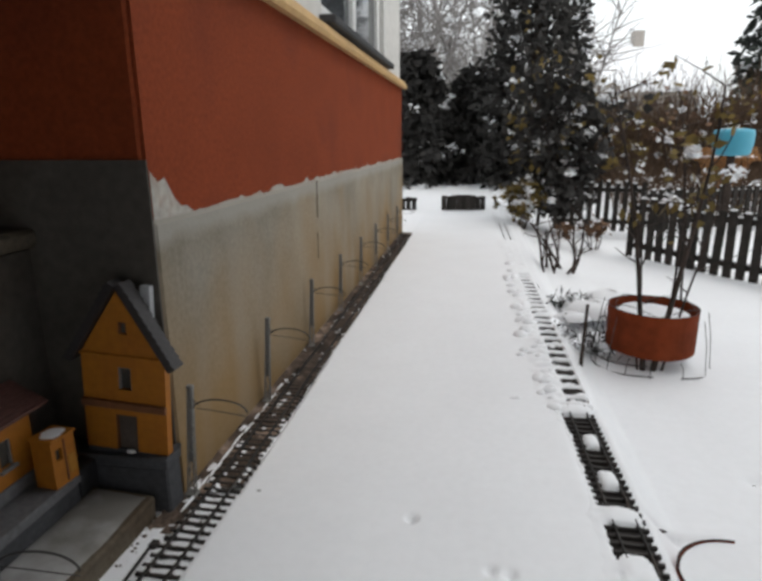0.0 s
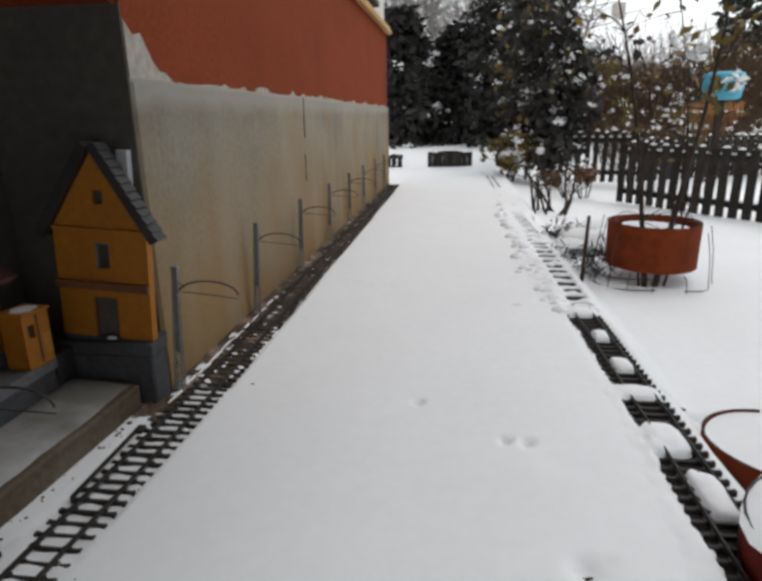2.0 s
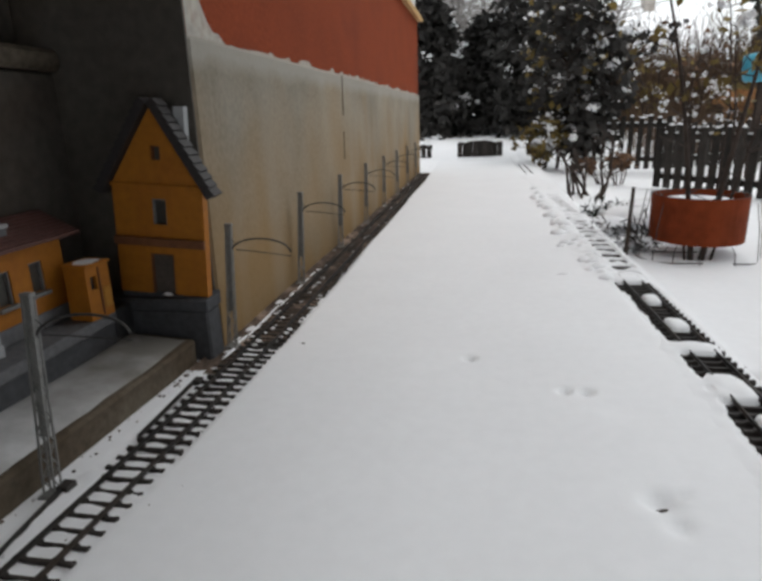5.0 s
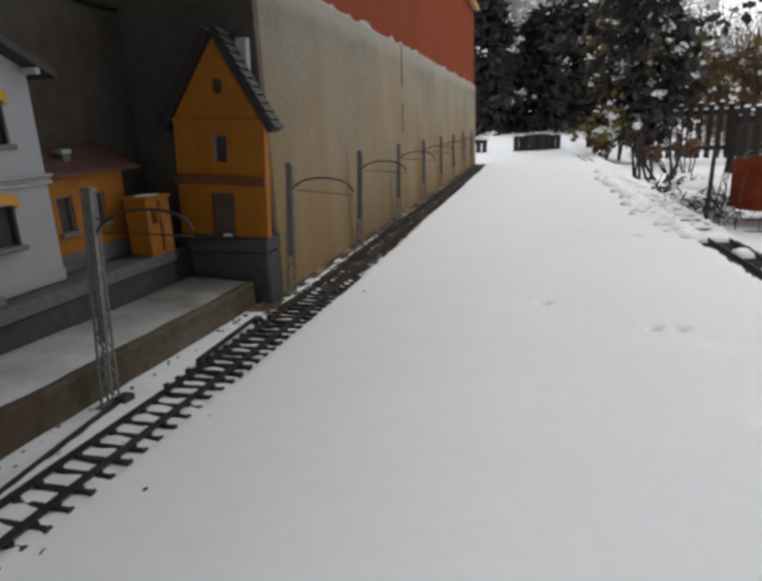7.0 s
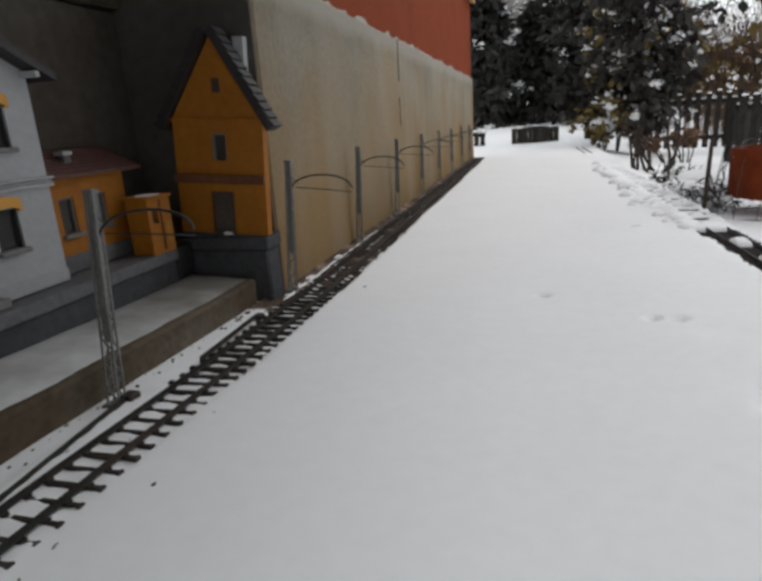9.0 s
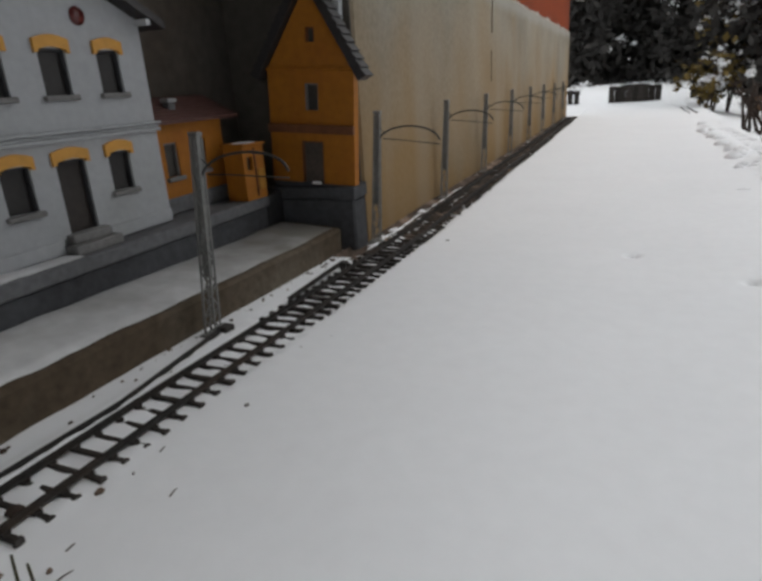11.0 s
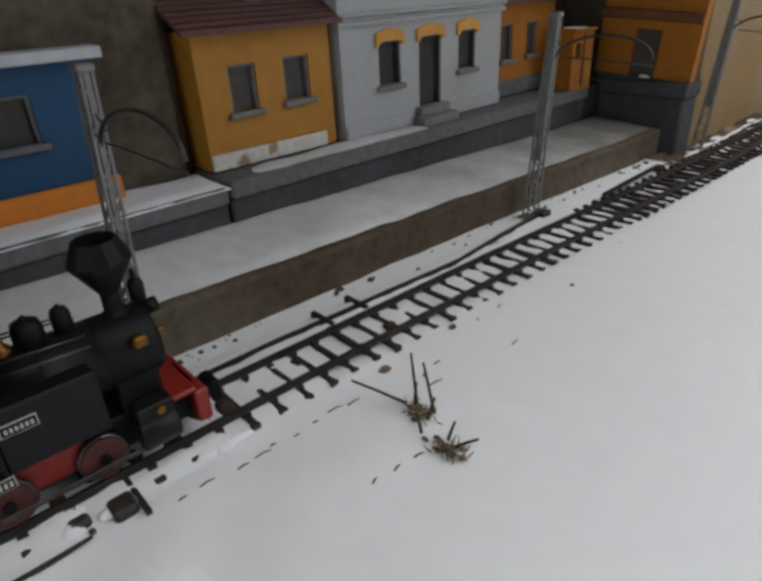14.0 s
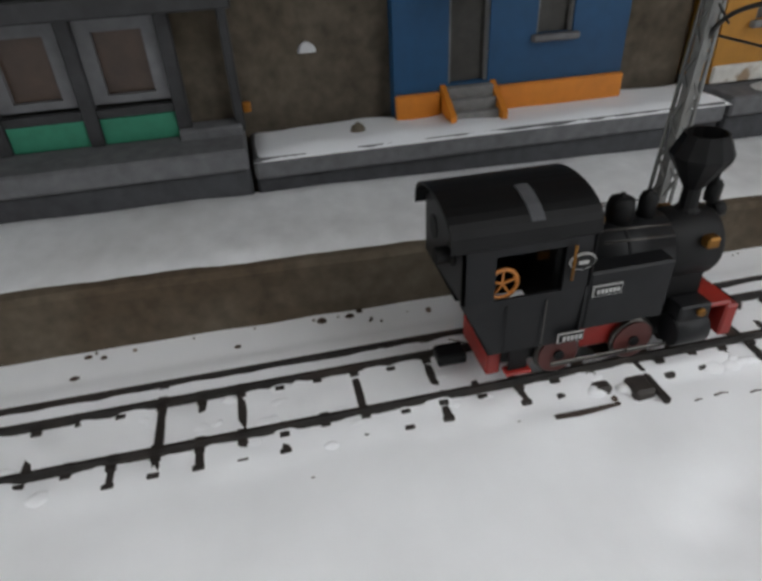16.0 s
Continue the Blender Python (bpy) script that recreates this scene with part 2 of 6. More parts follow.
# Slush and the far end's shade are both put into the ledge snow's colour.
slush_and_shade(LEDGE_SNOW, 0.40, 0.82, (0.18, 0.17, 0.155))
# For the unseen wall that blocks light; dark so that it reflects little.
SHADE_WALL = mat("dark_sky_block", (0.055, 0.055, 0.05), 0.9, 0.3, 8, 0.2)
BARK = mat("dark_bark", (0.048, 0.036, 0.030), 0.9, 0.4, 60, 0.8, depth=0.004)
TWIG = mat("brown_twigs", (0.115, 0.075, 0.05), 0.9, 0.35, 30, 0.2)
TWIG_G = mat("grey_frosted_twigs", (0.30, 0.28, 0.27), 0.9, 0.3, 30, 0.2)
NEEDLE = mat("dark_conifer_needles", (0.020, 0.027, 0.020), 0.8, 0.5, 12, 0.0)
NEEDLE_B = mat("blackish_yew_needles", (0.042, 0.040, 0.038), 0.85, 0.5, 12, 0.0)
LEAF_Y = mat("withered_yellow_leaves", (0.145, 0.10, 0.022), 0.8, 0.4, 30, 0.1)
LEAF_B = mat("withered_brown_leaves", (0.12, 0.06, 0.028), 0.8, 0.4, 30, 0.1)
STRAW = mat("dry_straw", (0.165, 0.122, 0.076), 0.88, 0.4, 160, 0.3, second=(0.06, 0.052, 0.028))
STALK = mat("olive_stalk", (0.058, 0.056, 0.034), 0.85, 0.3, 150, 0.2, second=(0.085, 0.068, 0.038))
REED = mat("orange_dry_reed", (0.46, 0.24, 0.105), 0.85, 0.3, 20, 0.2)
TARP = mat("turquoise_plastic", (0.055, 0.32, 0.44), 0.45, 0.12, 8, 0.1)
FAR_WALL = mat("far_house_render", (0.36, 0.33, 0.30), 0.9, 0.12, 3, 0.1)


# ---------------------------------------------------------------- helpers
def part(name, bm, material, parent=None, label="", kind=""):
    me = bpy.data.meshes.new(name)
    bm.to_mesh(me)
    bm.free()
    me.materials.append(material)
    ob = new(name, me)
    if parent:
        ob.parent = parent
    return tagged(ob, label, "", "", kind)


def mesh_ob(name, verts, faces, material, parent=None, label="", kind="", smooth=False):
    me = bpy.data.meshes.new(name)
    me.from_pydata(verts, [], faces)
    if smooth:
        me.polygons.foreach_set("use_smooth", [True] * len(me.polygons))
    me.materials.append(material)
    ob = new(name, me)
    if parent:
        ob.parent = parent
    return tagged(ob, label, "", "", kind)


def thing(name, m, label, category, group=""):
    ob = new(name)
    ob.empty_display_size = 0.02
    ob.matrix_basis = m
    return tagged(ob, label, category, group)


def box(bm, x0, x1, y0, y1, z0, z1, bevel=0.0, taper=0.0):
    r = bmesh.ops.create_cube(bm, size=1.0)
    vs = r["verts"]
    for v in vs:
        k = 1 - taper if v.co.z > 0 else 1
        v.co = Vector(((x0 + x1) / 2 + v.co.x * (x1 - x0) * k, (y0 + y1) / 2 + v.co.y * (y1 - y0) * k, z0 if v.co.z < 0 else z1))
    if bevel:
        es = list({e for v in vs for e in v.link_edges})
        bmesh.ops.bevel(bm, geom=es, offset=bevel, segments=1, affect="EDGES", profile=0.7)
    return vs


def boxes(*rows, bevel=0.0):
    bm = bmesh.new()
    for r in rows:
        box(bm, *r, bevel=bevel)
    return bm


def lathe(bm, profile, n=20, at=(0, 0, 0), axis="z"):
    """profile: (radius, height) rows."""
    rings = []
    for r, h in profile:
        ring = []
        for i in range(n):
            a = 2 * math.pi * i / n
            p = Vector((r * math.cos(a), r * math.sin(a), h))
            if axis == "y":
                p = Vector((p.x, p.z, p.y))
            elif axis == "x":
                p = Vector((p.z, p.x, p.y))
            ring.append(bm.verts.new(p + Vector(at)))
        rings.append(ring)
    for a, b in zip(rings, rings[1:]):
        for i in range(n):
            f = bm.faces.new((a[i], a[(i + 1) % n], b[(i + 1) % n], b[i]))
            f.smooth = True
    bm.faces.new(list(reversed(rings[0])))
    bm.faces.new(rings[-1])
    bmesh.ops.recalc_face_normals(bm, faces=bm.faces[:])
    return bm


def tube(bm, pts, r, n=6, r_end=None):
    """A round bar along the points, tapering to r_end."""
    pts = [Vector(p) for p in pts]
    rings = []
    for i, p in enumerate(pts):
        d = (pts[min(i + 1, len(pts) - 1)] - pts[max(i - 1, 0)]).normalized()
        a = d.orthogonal().normalized() if i == 0 else (prev - d * prev.dot(d)).normalized()
        prev = a
        b = d.cross(a)
        k = i / (len(pts) - 1)
        rr = r + ((r_end if r_end is not None else r) - r) * k
        rings.append([bm.verts.new(p + rr * (math.cos(2 * math.pi * j / n) * a + math.sin(2 * math.pi * j / n) * b)) for j in range(n)])
    for a, b in zip(rings, rings[1:]):
        for j in range(n):
            bm.faces.new((a[j], a[(j + 1) % n], b[(j + 1) % n], b[j])).smooth = n > 4
    bm.faces.new(list(reversed(rings[0])))
    bm.faces.new(rings[-1])
    return bm


def wall_with_holes(w, h, depth, holes, z0=0.0):
    """A slab in the plane y = 0 (front) to y = depth; holes: (u0, u1, z0, z1)."""
    us = sorted({0.0, w, *[c for q in holes for c in q[:2]]})
    zs = sorted({z0, h, *[c for q in holes for c in q[2:]]})
    us, zs = [u for u in us if 0 <= u <= w], [z for z in zs if z0 <= z <= h]
    solid = {}
    for i in range(len(us) - 1):
        for j in range(len(zs) - 1):
            cu, cz = (us[i] + us[i + 1]) / 2, (zs[j] + zs[j + 1]) / 2
            solid[i, j] = not any(a < cu < b and c < cz < d for a, b, c, d in holes)
    bm = bmesh.new()
    cache = {}

    def v(i, j, k):
        if (i, j, k) not in cache:
            cache[i, j, k] = bm.verts.new((us[i], depth * k, zs[j]))
        return cache[i, j, k]
    for (i, j), s in solid.items():
        if not s:
            continue
        bm.faces.new((v(i, j, 0), v(i + 1, j, 0), v(i + 1, j + 1, 0), v(i, j + 1, 0)))
        bm.faces.new((v(i, j, 1), v(i, j + 1, 1), v(i + 1, j + 1, 1), v(i + 1, j, 1)))
        for di, dj, a, b in ((-1, 0, (i, j + 1), (i, j)), (1, 0, (i + 1, j), (i + 1, j + 1)), (0, -1, (i, j), (i + 1, j)), (0, 1, (i + 1, j + 1), (i, j + 1))):
            if not solid.get((i + di, j + dj), False):
                bm.faces.new((v(*a, 0), v(*a, 1), v(*b, 1), v(*b, 0)))
    bmesh.ops.recalc_face_normals(bm, faces=bm.faces[:])
    return bm


def prism(bm, outline, y0, y1):
    """Extrude an outline of (x, z) from y0 to y1."""
    a = [bm.verts.new((x, y0, z)) for x, z in outline]
    b = [bm.verts.new((x, y1, z)) for x, z in outline]
    bm.faces.new(a), bm.faces.new(list(reversed(b)))
    for i in range(len(a)):
        bm.faces.new((a[i], b[i], b[(i + 1) % len(a)], a[(i + 1) % len(a)]))
    bmesh.ops.recalc_face_normals(bm, faces=bm.faces[:])
    return bm


def lumps(bm, cx, cy, cz, rx, ry, rz, seed=0, n=10):
    """An uneven low mound of snow."""
    rings = 4
    rows = []
    for k in range(rings + 1):
        a = k / rings * math.pi / 2
        row = []
        for i in range(n):
            t = 2 * math.pi * i / n
            q = 1 + 0.28 * noise.noise(Vector((math.cos(t) * 1.3 + seed * 7.1, math.sin(t) * 1.3, seed * 3.7)))
            row.append(bm.verts.new((cx + rx * q * math.cos(t) * math.cos(a), cy + ry * q * math.sin(t) * math.cos(a), cz + rz * math.sin(a) * (0.9 + 0.2 * noise.noise(Vector((seed, i * 0.5, k)))))))
        rows.append(row)
    for a, b in zip(rows, rows[1:]):
        for i in range(n):
            bm.faces.new((a[i], a[(i + 1) % n], b[(i + 1) % n], b[i])).smooth = True
    bm.faces.new(rows[-1])
    return bm


def ground_z(y):
    """The snow's level along the path."""
    for a, b, za, zb in ((-9, 0.45, 0.0, 0.0), (0.45, 0.95, 0.0, -0.006), (0.95, 900, -0.006, -0.006)):
        if y <= b:
            return za + (zb - za) * (y - a) / (b - a)


# ---------------------------------------------------------------- the ground


def track_x(y):
    """Middle of the track beside the wall."""
    if y < 0.8:
        return -0.472 + 0.010 * min(max((y - 0.2) / 0.6, 0), 1)
    return -0.462 - 0.016 * min((y - 0.8) / 2.9, 1)


def side_x(y):
    return 0.172 - 0.012 * min(1, max(0, y - 0.9) / 0.4) - 0.020 * max(0, y - 1.4)


DENTS = [(-0.142, 0.930, 0.0065, 0.016), (-0.025, 0.827, 0.006, 0.014), (0.000, 0.822, 0.0065, 0.014), (0.027, 0.613, 0.013, 0.012), (0.034, 0.578, 0.009, 0.007), (0.050, 0.620, 0.006, 0.004),
         (0.03, 0.78, 0.02, 0.003), (-0.372, 0.107, 0.012, 0.004), (-0.355, 0.085, 0.014, 0.004), (0.448, 1.177, 0.014, 0.008), (0.47, 1.175, 0.010, 0.006), (0.62, 1.45, 0.02, 0.006), (0.60, 1.42, 0.012, 0.006), (0.36, 0.80, 0.006, 0.012), (0.262, 0.805, 0.022, 0.020), (0.285, 0.775, 0.022, 0.022), (0.243, 0.835, 0.016, 0.010)]


def snow_height(x, y):
    z = ground_z(y)
    z += 0.0035 * noise.noise(Vector((x * 2.2, y * 2.2, 1.0))) + 0.0004 * noise.noise(Vector((x * 14, y * 14, 4.0)))
    if y < 4.4 and x < 0.3:
        c = track_x(y)
        d = x - c
        if d < 0.039:
            edge = 0.0325 + 0.003 * noise.noise(Vector((0, y * 55, 2)))
            drop = -0.0013 if y < 0.16 else -0.0004 if y < 0.24 else 0.0010 if y < 0.62 else 0.0030 if y < 0.95 else 0.012
            if d < edge:
                z = ground_z(y) - drop + (0.0034 if y < 0.16 else 0.0028) * noise.noise(Vector((x * 60, y * 60, 9)))
        if 0.033 < d < 0.16 and y < 0.36:
            z += 0.0035 * noise.noise(Vector((x * 22, y * 22, 11))) * min(1, (d - 0.033) / 0.01) * min(1, (0.16 - d) / 0.05) * min(1, (0.36 - y) / 0.1)
        if -0.046 < d < -0.0195 and y < 0.60:
            z = ground_z(y) + 0.0022 + 0.0016 * noise.noise(Vector((x * 60, y * 60, 9)))
        if d < -0.045 and y < 0.85:
            z = ground_z(y) - 0.0005 + 0.0009 * noise.noise(Vector((x * 40, y * 30, 5)))
    for dx, dy, r, h in DENTS:
        q = ((x - dx) ** 2 + (y - dy) ** 2) / r ** 2
        if q < 6:
            z -= h * math.exp(-q)
    if -0.1 < x < 0.45 and 0.2 < y < 4.6:
        # trodden-up snow along the second track, deeper farther off
        k = math.exp(-((x - 0.13 - 0.012 * math.sin(y * 3)) / 0.035) ** 2)
        z += 0.005 * k * max(0, 0.5 + noise.noise(Vector((x * 8, y * 9, 3)))) * min(1, max(0, (y - 0.6) / 0.4))
        k = math.exp(-((x - 0.20) / 0.075) ** 4)
        z -= 0.006 * k * min(1, max(0, (y - 1.25) / 0.1))
    if -0.16 < x < 0.26 and y > 0.25:
        k, g = min(1, (x + 0.16) / 0.27), min(1, (y - 0.25) / 0.35)
        u = (x - side_x(y)) / 0.033
        z += 0.0115 * k * k * (3 - 2 * k) * g * (1 - 0.8 * math.exp(-u ** 6)) * min(1, (0.26 - x) / 0.05)
    if 0.20 < x < 0.9:
        q = (y - 0.985 - 0.03 * (x - 0.22)) / 0.010
        z -= 0.011 * math.exp(-q * q) * min(1, (x - 0.20) / 0.02) * max(0.15, noise.noise(Vector((x * 9, 0, 6))) + 0.35 + (0.7 if x < 0.27 else 0))
    if x > 0.33 and y > 0.9:
        z += 0.010 * noise.noise(Vector((x * 3.2, y * 3.2, 7))) * min(1, (x - 0.33) / 0.12) * min(1, (y - 0.9) / 0.2)
    if x > 0.20 and y > 0.3:
        # the garden beds lie lower than the path
        k = min(1, (x - 0.20) / 0.06)
        z -= 0.034 * k * k * (3 - 2 * k) * min(1, (y - 0.3) / 0.2) + 0.035 * min(1, max(0, (y - 1.9) / 1.2)) * min(1, max(0, (x - 0.26) / 0.2))
    if y > 4.65:
        z += 0.23 * min(1, (y - 4.65) / 1.0) * (0.75 + 0.4 * noise.noise(Vector((x * 0.8, y * 0.8, 0))))
    far = max(0.0, math.hypot(x, y) - 14)
    z += min(2.2, far * 0.03)
    return z


def spaced(start, dense0, dense1, step, end, grow=1.16):
    mid = [dense0 + step * i for i in range(int(round((dense1 - dense0) / step)) + 1)]
    lo, hi, s = [], [], step
    while (lo[-1] if lo else dense0) > start:
        s *= grow
        lo.append((lo[-1] if lo else dense0) - s)
    s = step
    while (hi[-1] if hi else mid[-1]) < end:
        s *= grow if hi and (hi[-1] > 5.5 or end < 0) else 1.035
        hi.append((hi[-1] if hi else mid[-1]) + s)
    return lo[::-1] + mid + hi


gx, gy = spaced(-120, -0.56, 0.35, 0.0055, 120), spaced(-60, -0.35, 1.5, 0.0065, 160)
verts = [(x, y, snow_height(x, y)) for y in gy for x in gx]
nx = len(gx)
faces = [(j * nx + i, j * nx + i + 1, (j + 1) * nx + i + 1, (j + 1) * nx + i) for j in range(len(gy) - 1) for i in range(nx - 1)]
mesh_ob("ground", verts, faces, SNOW, None, "smooth fresh snow over a garden path", "structure", True)

# bare soil at the foot of the long wall
verts, faces = [], []
ys = [0.84 + 0.02 * i for i in range(145)]
for j, y in enumerate(ys):
    for i in range(9):
        x = -0.526 + (track_x(y) + 0.556 - (0.055 if y < 0.97 else 0.0)) * i / 8
        if i == 8:
            x += 0.006 * noise.noise(Vector((3, y * 30, 0)))
        verts.append((x, y, ground_z(y) - 0.0015 + 0.001 * min(1, max(0, (y - 1.0) / 0.2)) + 0.004 * noise.noise(Vector((x * 50, y * 50, 1))) + (0.006 if i == 0 else 0)))
for j in range(len(ys) - 1):
    for i in range(8):
        faces.append((j * 9 + i, j * 9 + i + 1, j * 9 + i + 10, j * 9 + i + 9))
mesh_ob("soil_strip", verts, faces, SOIL, None, "strip of wet brown soil along the wall", "structure", True)

# ---------------------------------------------------------------- the real house
def slab(name, x0, x1, y0, y1, z0, z1, material, label, bevel=0.003):
    bm = bmesh.new()
    box(bm, x0, x1, y0, y1, z0, z1, bevel)
    ob = part(name, bm, material, None, label, "structure")
    return ob


CORNER, BAND, WALL, END = 0.937, 0.442, -0.520, 3.79
slab("wall_plinth", -1.2, WALL, CORNER, END, -0.15, BAND, PLASTER, "beige plastered plinth of the house, stained ochre at its foot", 0.006)
# red wall with a window opening
bm = wall_with_holes(END - CORNER - 0.008, 0.850, 0.5, [], BAND)
ob = part("wall_east", bm, RED_WALL, None, "rust-red rendered house wall above the plinth", "structure")
ob.matrix_basis = pose(WALL - 0.008, CORNER + 0.008, 0.0, 0, 0, 90)
bm = wall_with_holes(END - CORNER, 2.9, 0.35, [(1.06, 2.26, 0.915, 2.15)], 0.885)
ob = part("wall_upper", bm, mat("white_upper_render", (0.62, 0.61, 0.58), 0.9, 0.1, 30, 0.2), None, "pale rendered upper wall round a large window", "structure")
ob.matrix_basis = pose(WALL - 0.020, CORNER + 0.008, 0.0, 0, 0, 90)
bm = bmesh.new()
prism(bm, [(-0.58, 0.855), (-0.502, 0.840), (-0.496, 0.852), (-0.510, 0.880), (-0.58, 0.895)], CORNER - 0.01, END + 0.015)
part("cornice", bm, CORNICE, None, "ochre painted cornice under the window", "structure")
# window
win = thing("window_1", pose(-0.560, CORNER + 1.07, 0.915, 0, 0, 90), "large white-framed window with net curtains", "window")
win["kind"] = "structure"
part("window_frame", boxes((0, 1.18, 0, 0.04, 0, 0.05), (0, 1.18, 0, 0.04, 1.18, 1.23), (0, 0.05, 0, 0.04, 0.05, 1.18), (1.13, 1.18, 0, 0.04, 0.05, 1.18), (0.56, 0.62, 0, 0.04, 0.05, 1.18), bevel=0.004), FRAME_W, win)
GLASS = mat("window_glass", (0.05, 0.055, 0.06), 0.06, 0.05, 3, 0.0)
part("pane", boxes((0.05, 0.56, 0.018, 0.024, 0.05, 1.18)), GLASS, win)
part("pane", boxes((0.62, 1.13, 0.018, 0.024, 0.05, 1.18)), GLASS, win)
part("window_sill", boxes((-0.03, 1.21, -0.07, 0.02, -0.025, 0.0), bevel=0.004), CHAR, win, "dark metal window sill")
# peeled paint at the corner, and the top edge where the red paint ends unevenly
rng = random.Random(4)
y = CORNER + 0.01
edge = []
while y < END - 0.01:
    k = max(0, 1 - (y - CORNER) / 0.13)
    edge.append((y, BAND + 0.001 + 0.085 * k ** 1.3 * (0.8 + 0.4 * rng.random()) + rng.random() ** 4 * 0.012 + 0.006 * noise.noise(Vector((0, y * 6, 0)))))
    y += 0.012 + 0.02 * rng.random()
bm = bmesh.new()
for (ya, za), (yb, zb) in zip(edge, edge[1:]):
    f = [bm.verts.new(p) for p in (((WALL - 0.0065), ya, BAND - 0.004), ((WALL - 0.0065), yb, BAND - 0.004), ((WALL - 0.0065), yb, zb), ((WALL - 0.0065), ya, za))]
    bm.faces.new(f)
    g = [bm.verts.new(p) for p in (((WALL - 0.0065), ya, za), ((WALL - 0.0065), yb, zb), (WALL - 0.009, yb, zb), (WALL - 0.009, ya, za))]
    bm.faces.new(g)
bmesh.ops.remove_doubles(bm, verts=bm.verts[:], dist=0.0002)
part("peeled_plaster", bm, WHITE_PLASTER, None, "bare white plaster where the red paint has flaked", "structure")
# joint in the plinth
bm = bmesh.new()
for y0, z0, z1, w in ((1.812, 0.335, 0.395, 0.010), (1.814, 0.395, 0.441, 0.004), (1.806, 0.215, 0.290, 0.003), (2.80, 0.10, 0.18, 0.008), (3.15, 0.06, 0.20, 0.006)):
    box(bm, WALL - 0.0005, WALL + 0.0015, y0 - w / 2, y0 + w / 2, z0, z1)
part("wall_crack", bm, mat("crack_shadow", (0.10, 0.085, 0.06), 0.95, 0.3, 100, 0.3), None, "narrow open joint in the plaster", "structure")

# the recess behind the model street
# Grey skin over the beige plinth's return; it also carries the return's shade.
slab("wall_return_foot", -1.2, WALL - 0.0025, CORNER - 0.004, CORNER, -0.1, 0.53, GREY_WALL, "dark grey skin on the plinth's return, partly its shade, beside the tall model house", 0.0)
slab("wall_return", -1.2, WALL - 0.0135, CORNER + 0.001, CORNER + 0.05, BAND, 2.9, RED_WALL, "dark red wall of the sheltered recess")
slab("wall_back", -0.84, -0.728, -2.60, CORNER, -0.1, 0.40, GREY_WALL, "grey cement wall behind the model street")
slab("wall_back_near", -0.75, -0.682, -2.60, 0.287, -0.1, 0.44, BROWN_WALL, "brown mossy cement wall between the model houses", 0.012)
slab("wall_ledge", -0.84, -0.712, -2.60, CORNER - 0.002, 0.402, 0.430, BROWN_WALL, "projecting concrete ledge", 0.006)
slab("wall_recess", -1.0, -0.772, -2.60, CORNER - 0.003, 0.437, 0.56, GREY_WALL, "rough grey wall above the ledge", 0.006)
slab("wall_recess_red", -1.0, -0.825, -2.60, CORNER - 0.003, 0.562, 2.9, RED_WALL, "dark red wall in the recess", 0.004)
# Added slab, out of view, that keeps sky light off the model street.
slab("balcony_floor", -1.2, -0.16, -2.6, CORNER - 0.012, 0.78, 0.90, CONCRETE, "unseen slab added overhead to shade the model street", 0.004)
# Added overhang above the view; it only dims the long wall.
slab("house_eaves", -1.2, -0.12, CORNER, 4.6, 2.9, 3.0, CONCRETE, "unseen overhang added high up to shade the long wall", 0.004)
# Added wall outside the view, there to hold back light from the right.
slab("wall_neighbour", 2.6, 2.9, -5.0, 1.5, -0.1, 5.0, SHADE_WALL, "unseen dark wall added on the right to block low sky light", 0.004)

# ---------------------------------------------------------------- ledge, platform and kerb
def kerb_x(y):
    return -0.550 + 0.018 * min(max((y + 0.15) / 0.95, 0), 1)


def kerb_z(y):
    return 0.042 - 0.013 * min(max((y + 0.2) / 1.05, 0), 1)


def ledge_z(x, y):
    """The ledge behind the kerb rises gently towards the platforms."""
    back = 0.052 - 0.016 * min(max(y / 0.75, -0.2), 1)
    k = min(max((kerb_x(y) - x) / 0.085, 0), 1)
    return kerb_z(y) + (back - kerb_z(y)) * k


bm = bmesh.new()
ys = [-1.0 + 0.025 * i for i in range(76)]
rows = []
for y in ys:
    k = kerb_x(y) + 0.0007 * noise.noise(Vector((0, y * 20, 1)))
    zt = kerb_z(y) + 0.0006 * noise.noise(Vector((4, y * 26, 1)))
    rows.append([bm.verts.new(p) for p in ((k, y, -0.06), (k - 0.001, y, zt * 0.5), (k, y, zt - 0.0035), (k - 0.003, y, zt), (-0.60, y, ledge_z(-0.60, y)), (-0.66, y, ledge_z(-0.66, y)), (-0.66, y, -0.06))])
for a, b in zip(rows, rows[1:]):
    for i in range(6):
        bm.faces.new((a[i], b[i], b[i + 1], a[i + 1]))
bm.faces.new(rows[0]), bm.faces.new(list(reversed(rows[-1])))
bmesh.ops.recalc_face_normals(bm, faces=bm.faces[:])
part("kerb", bm, KERB, None, "damp brown-stained concrete kerb beside the track", "structure")


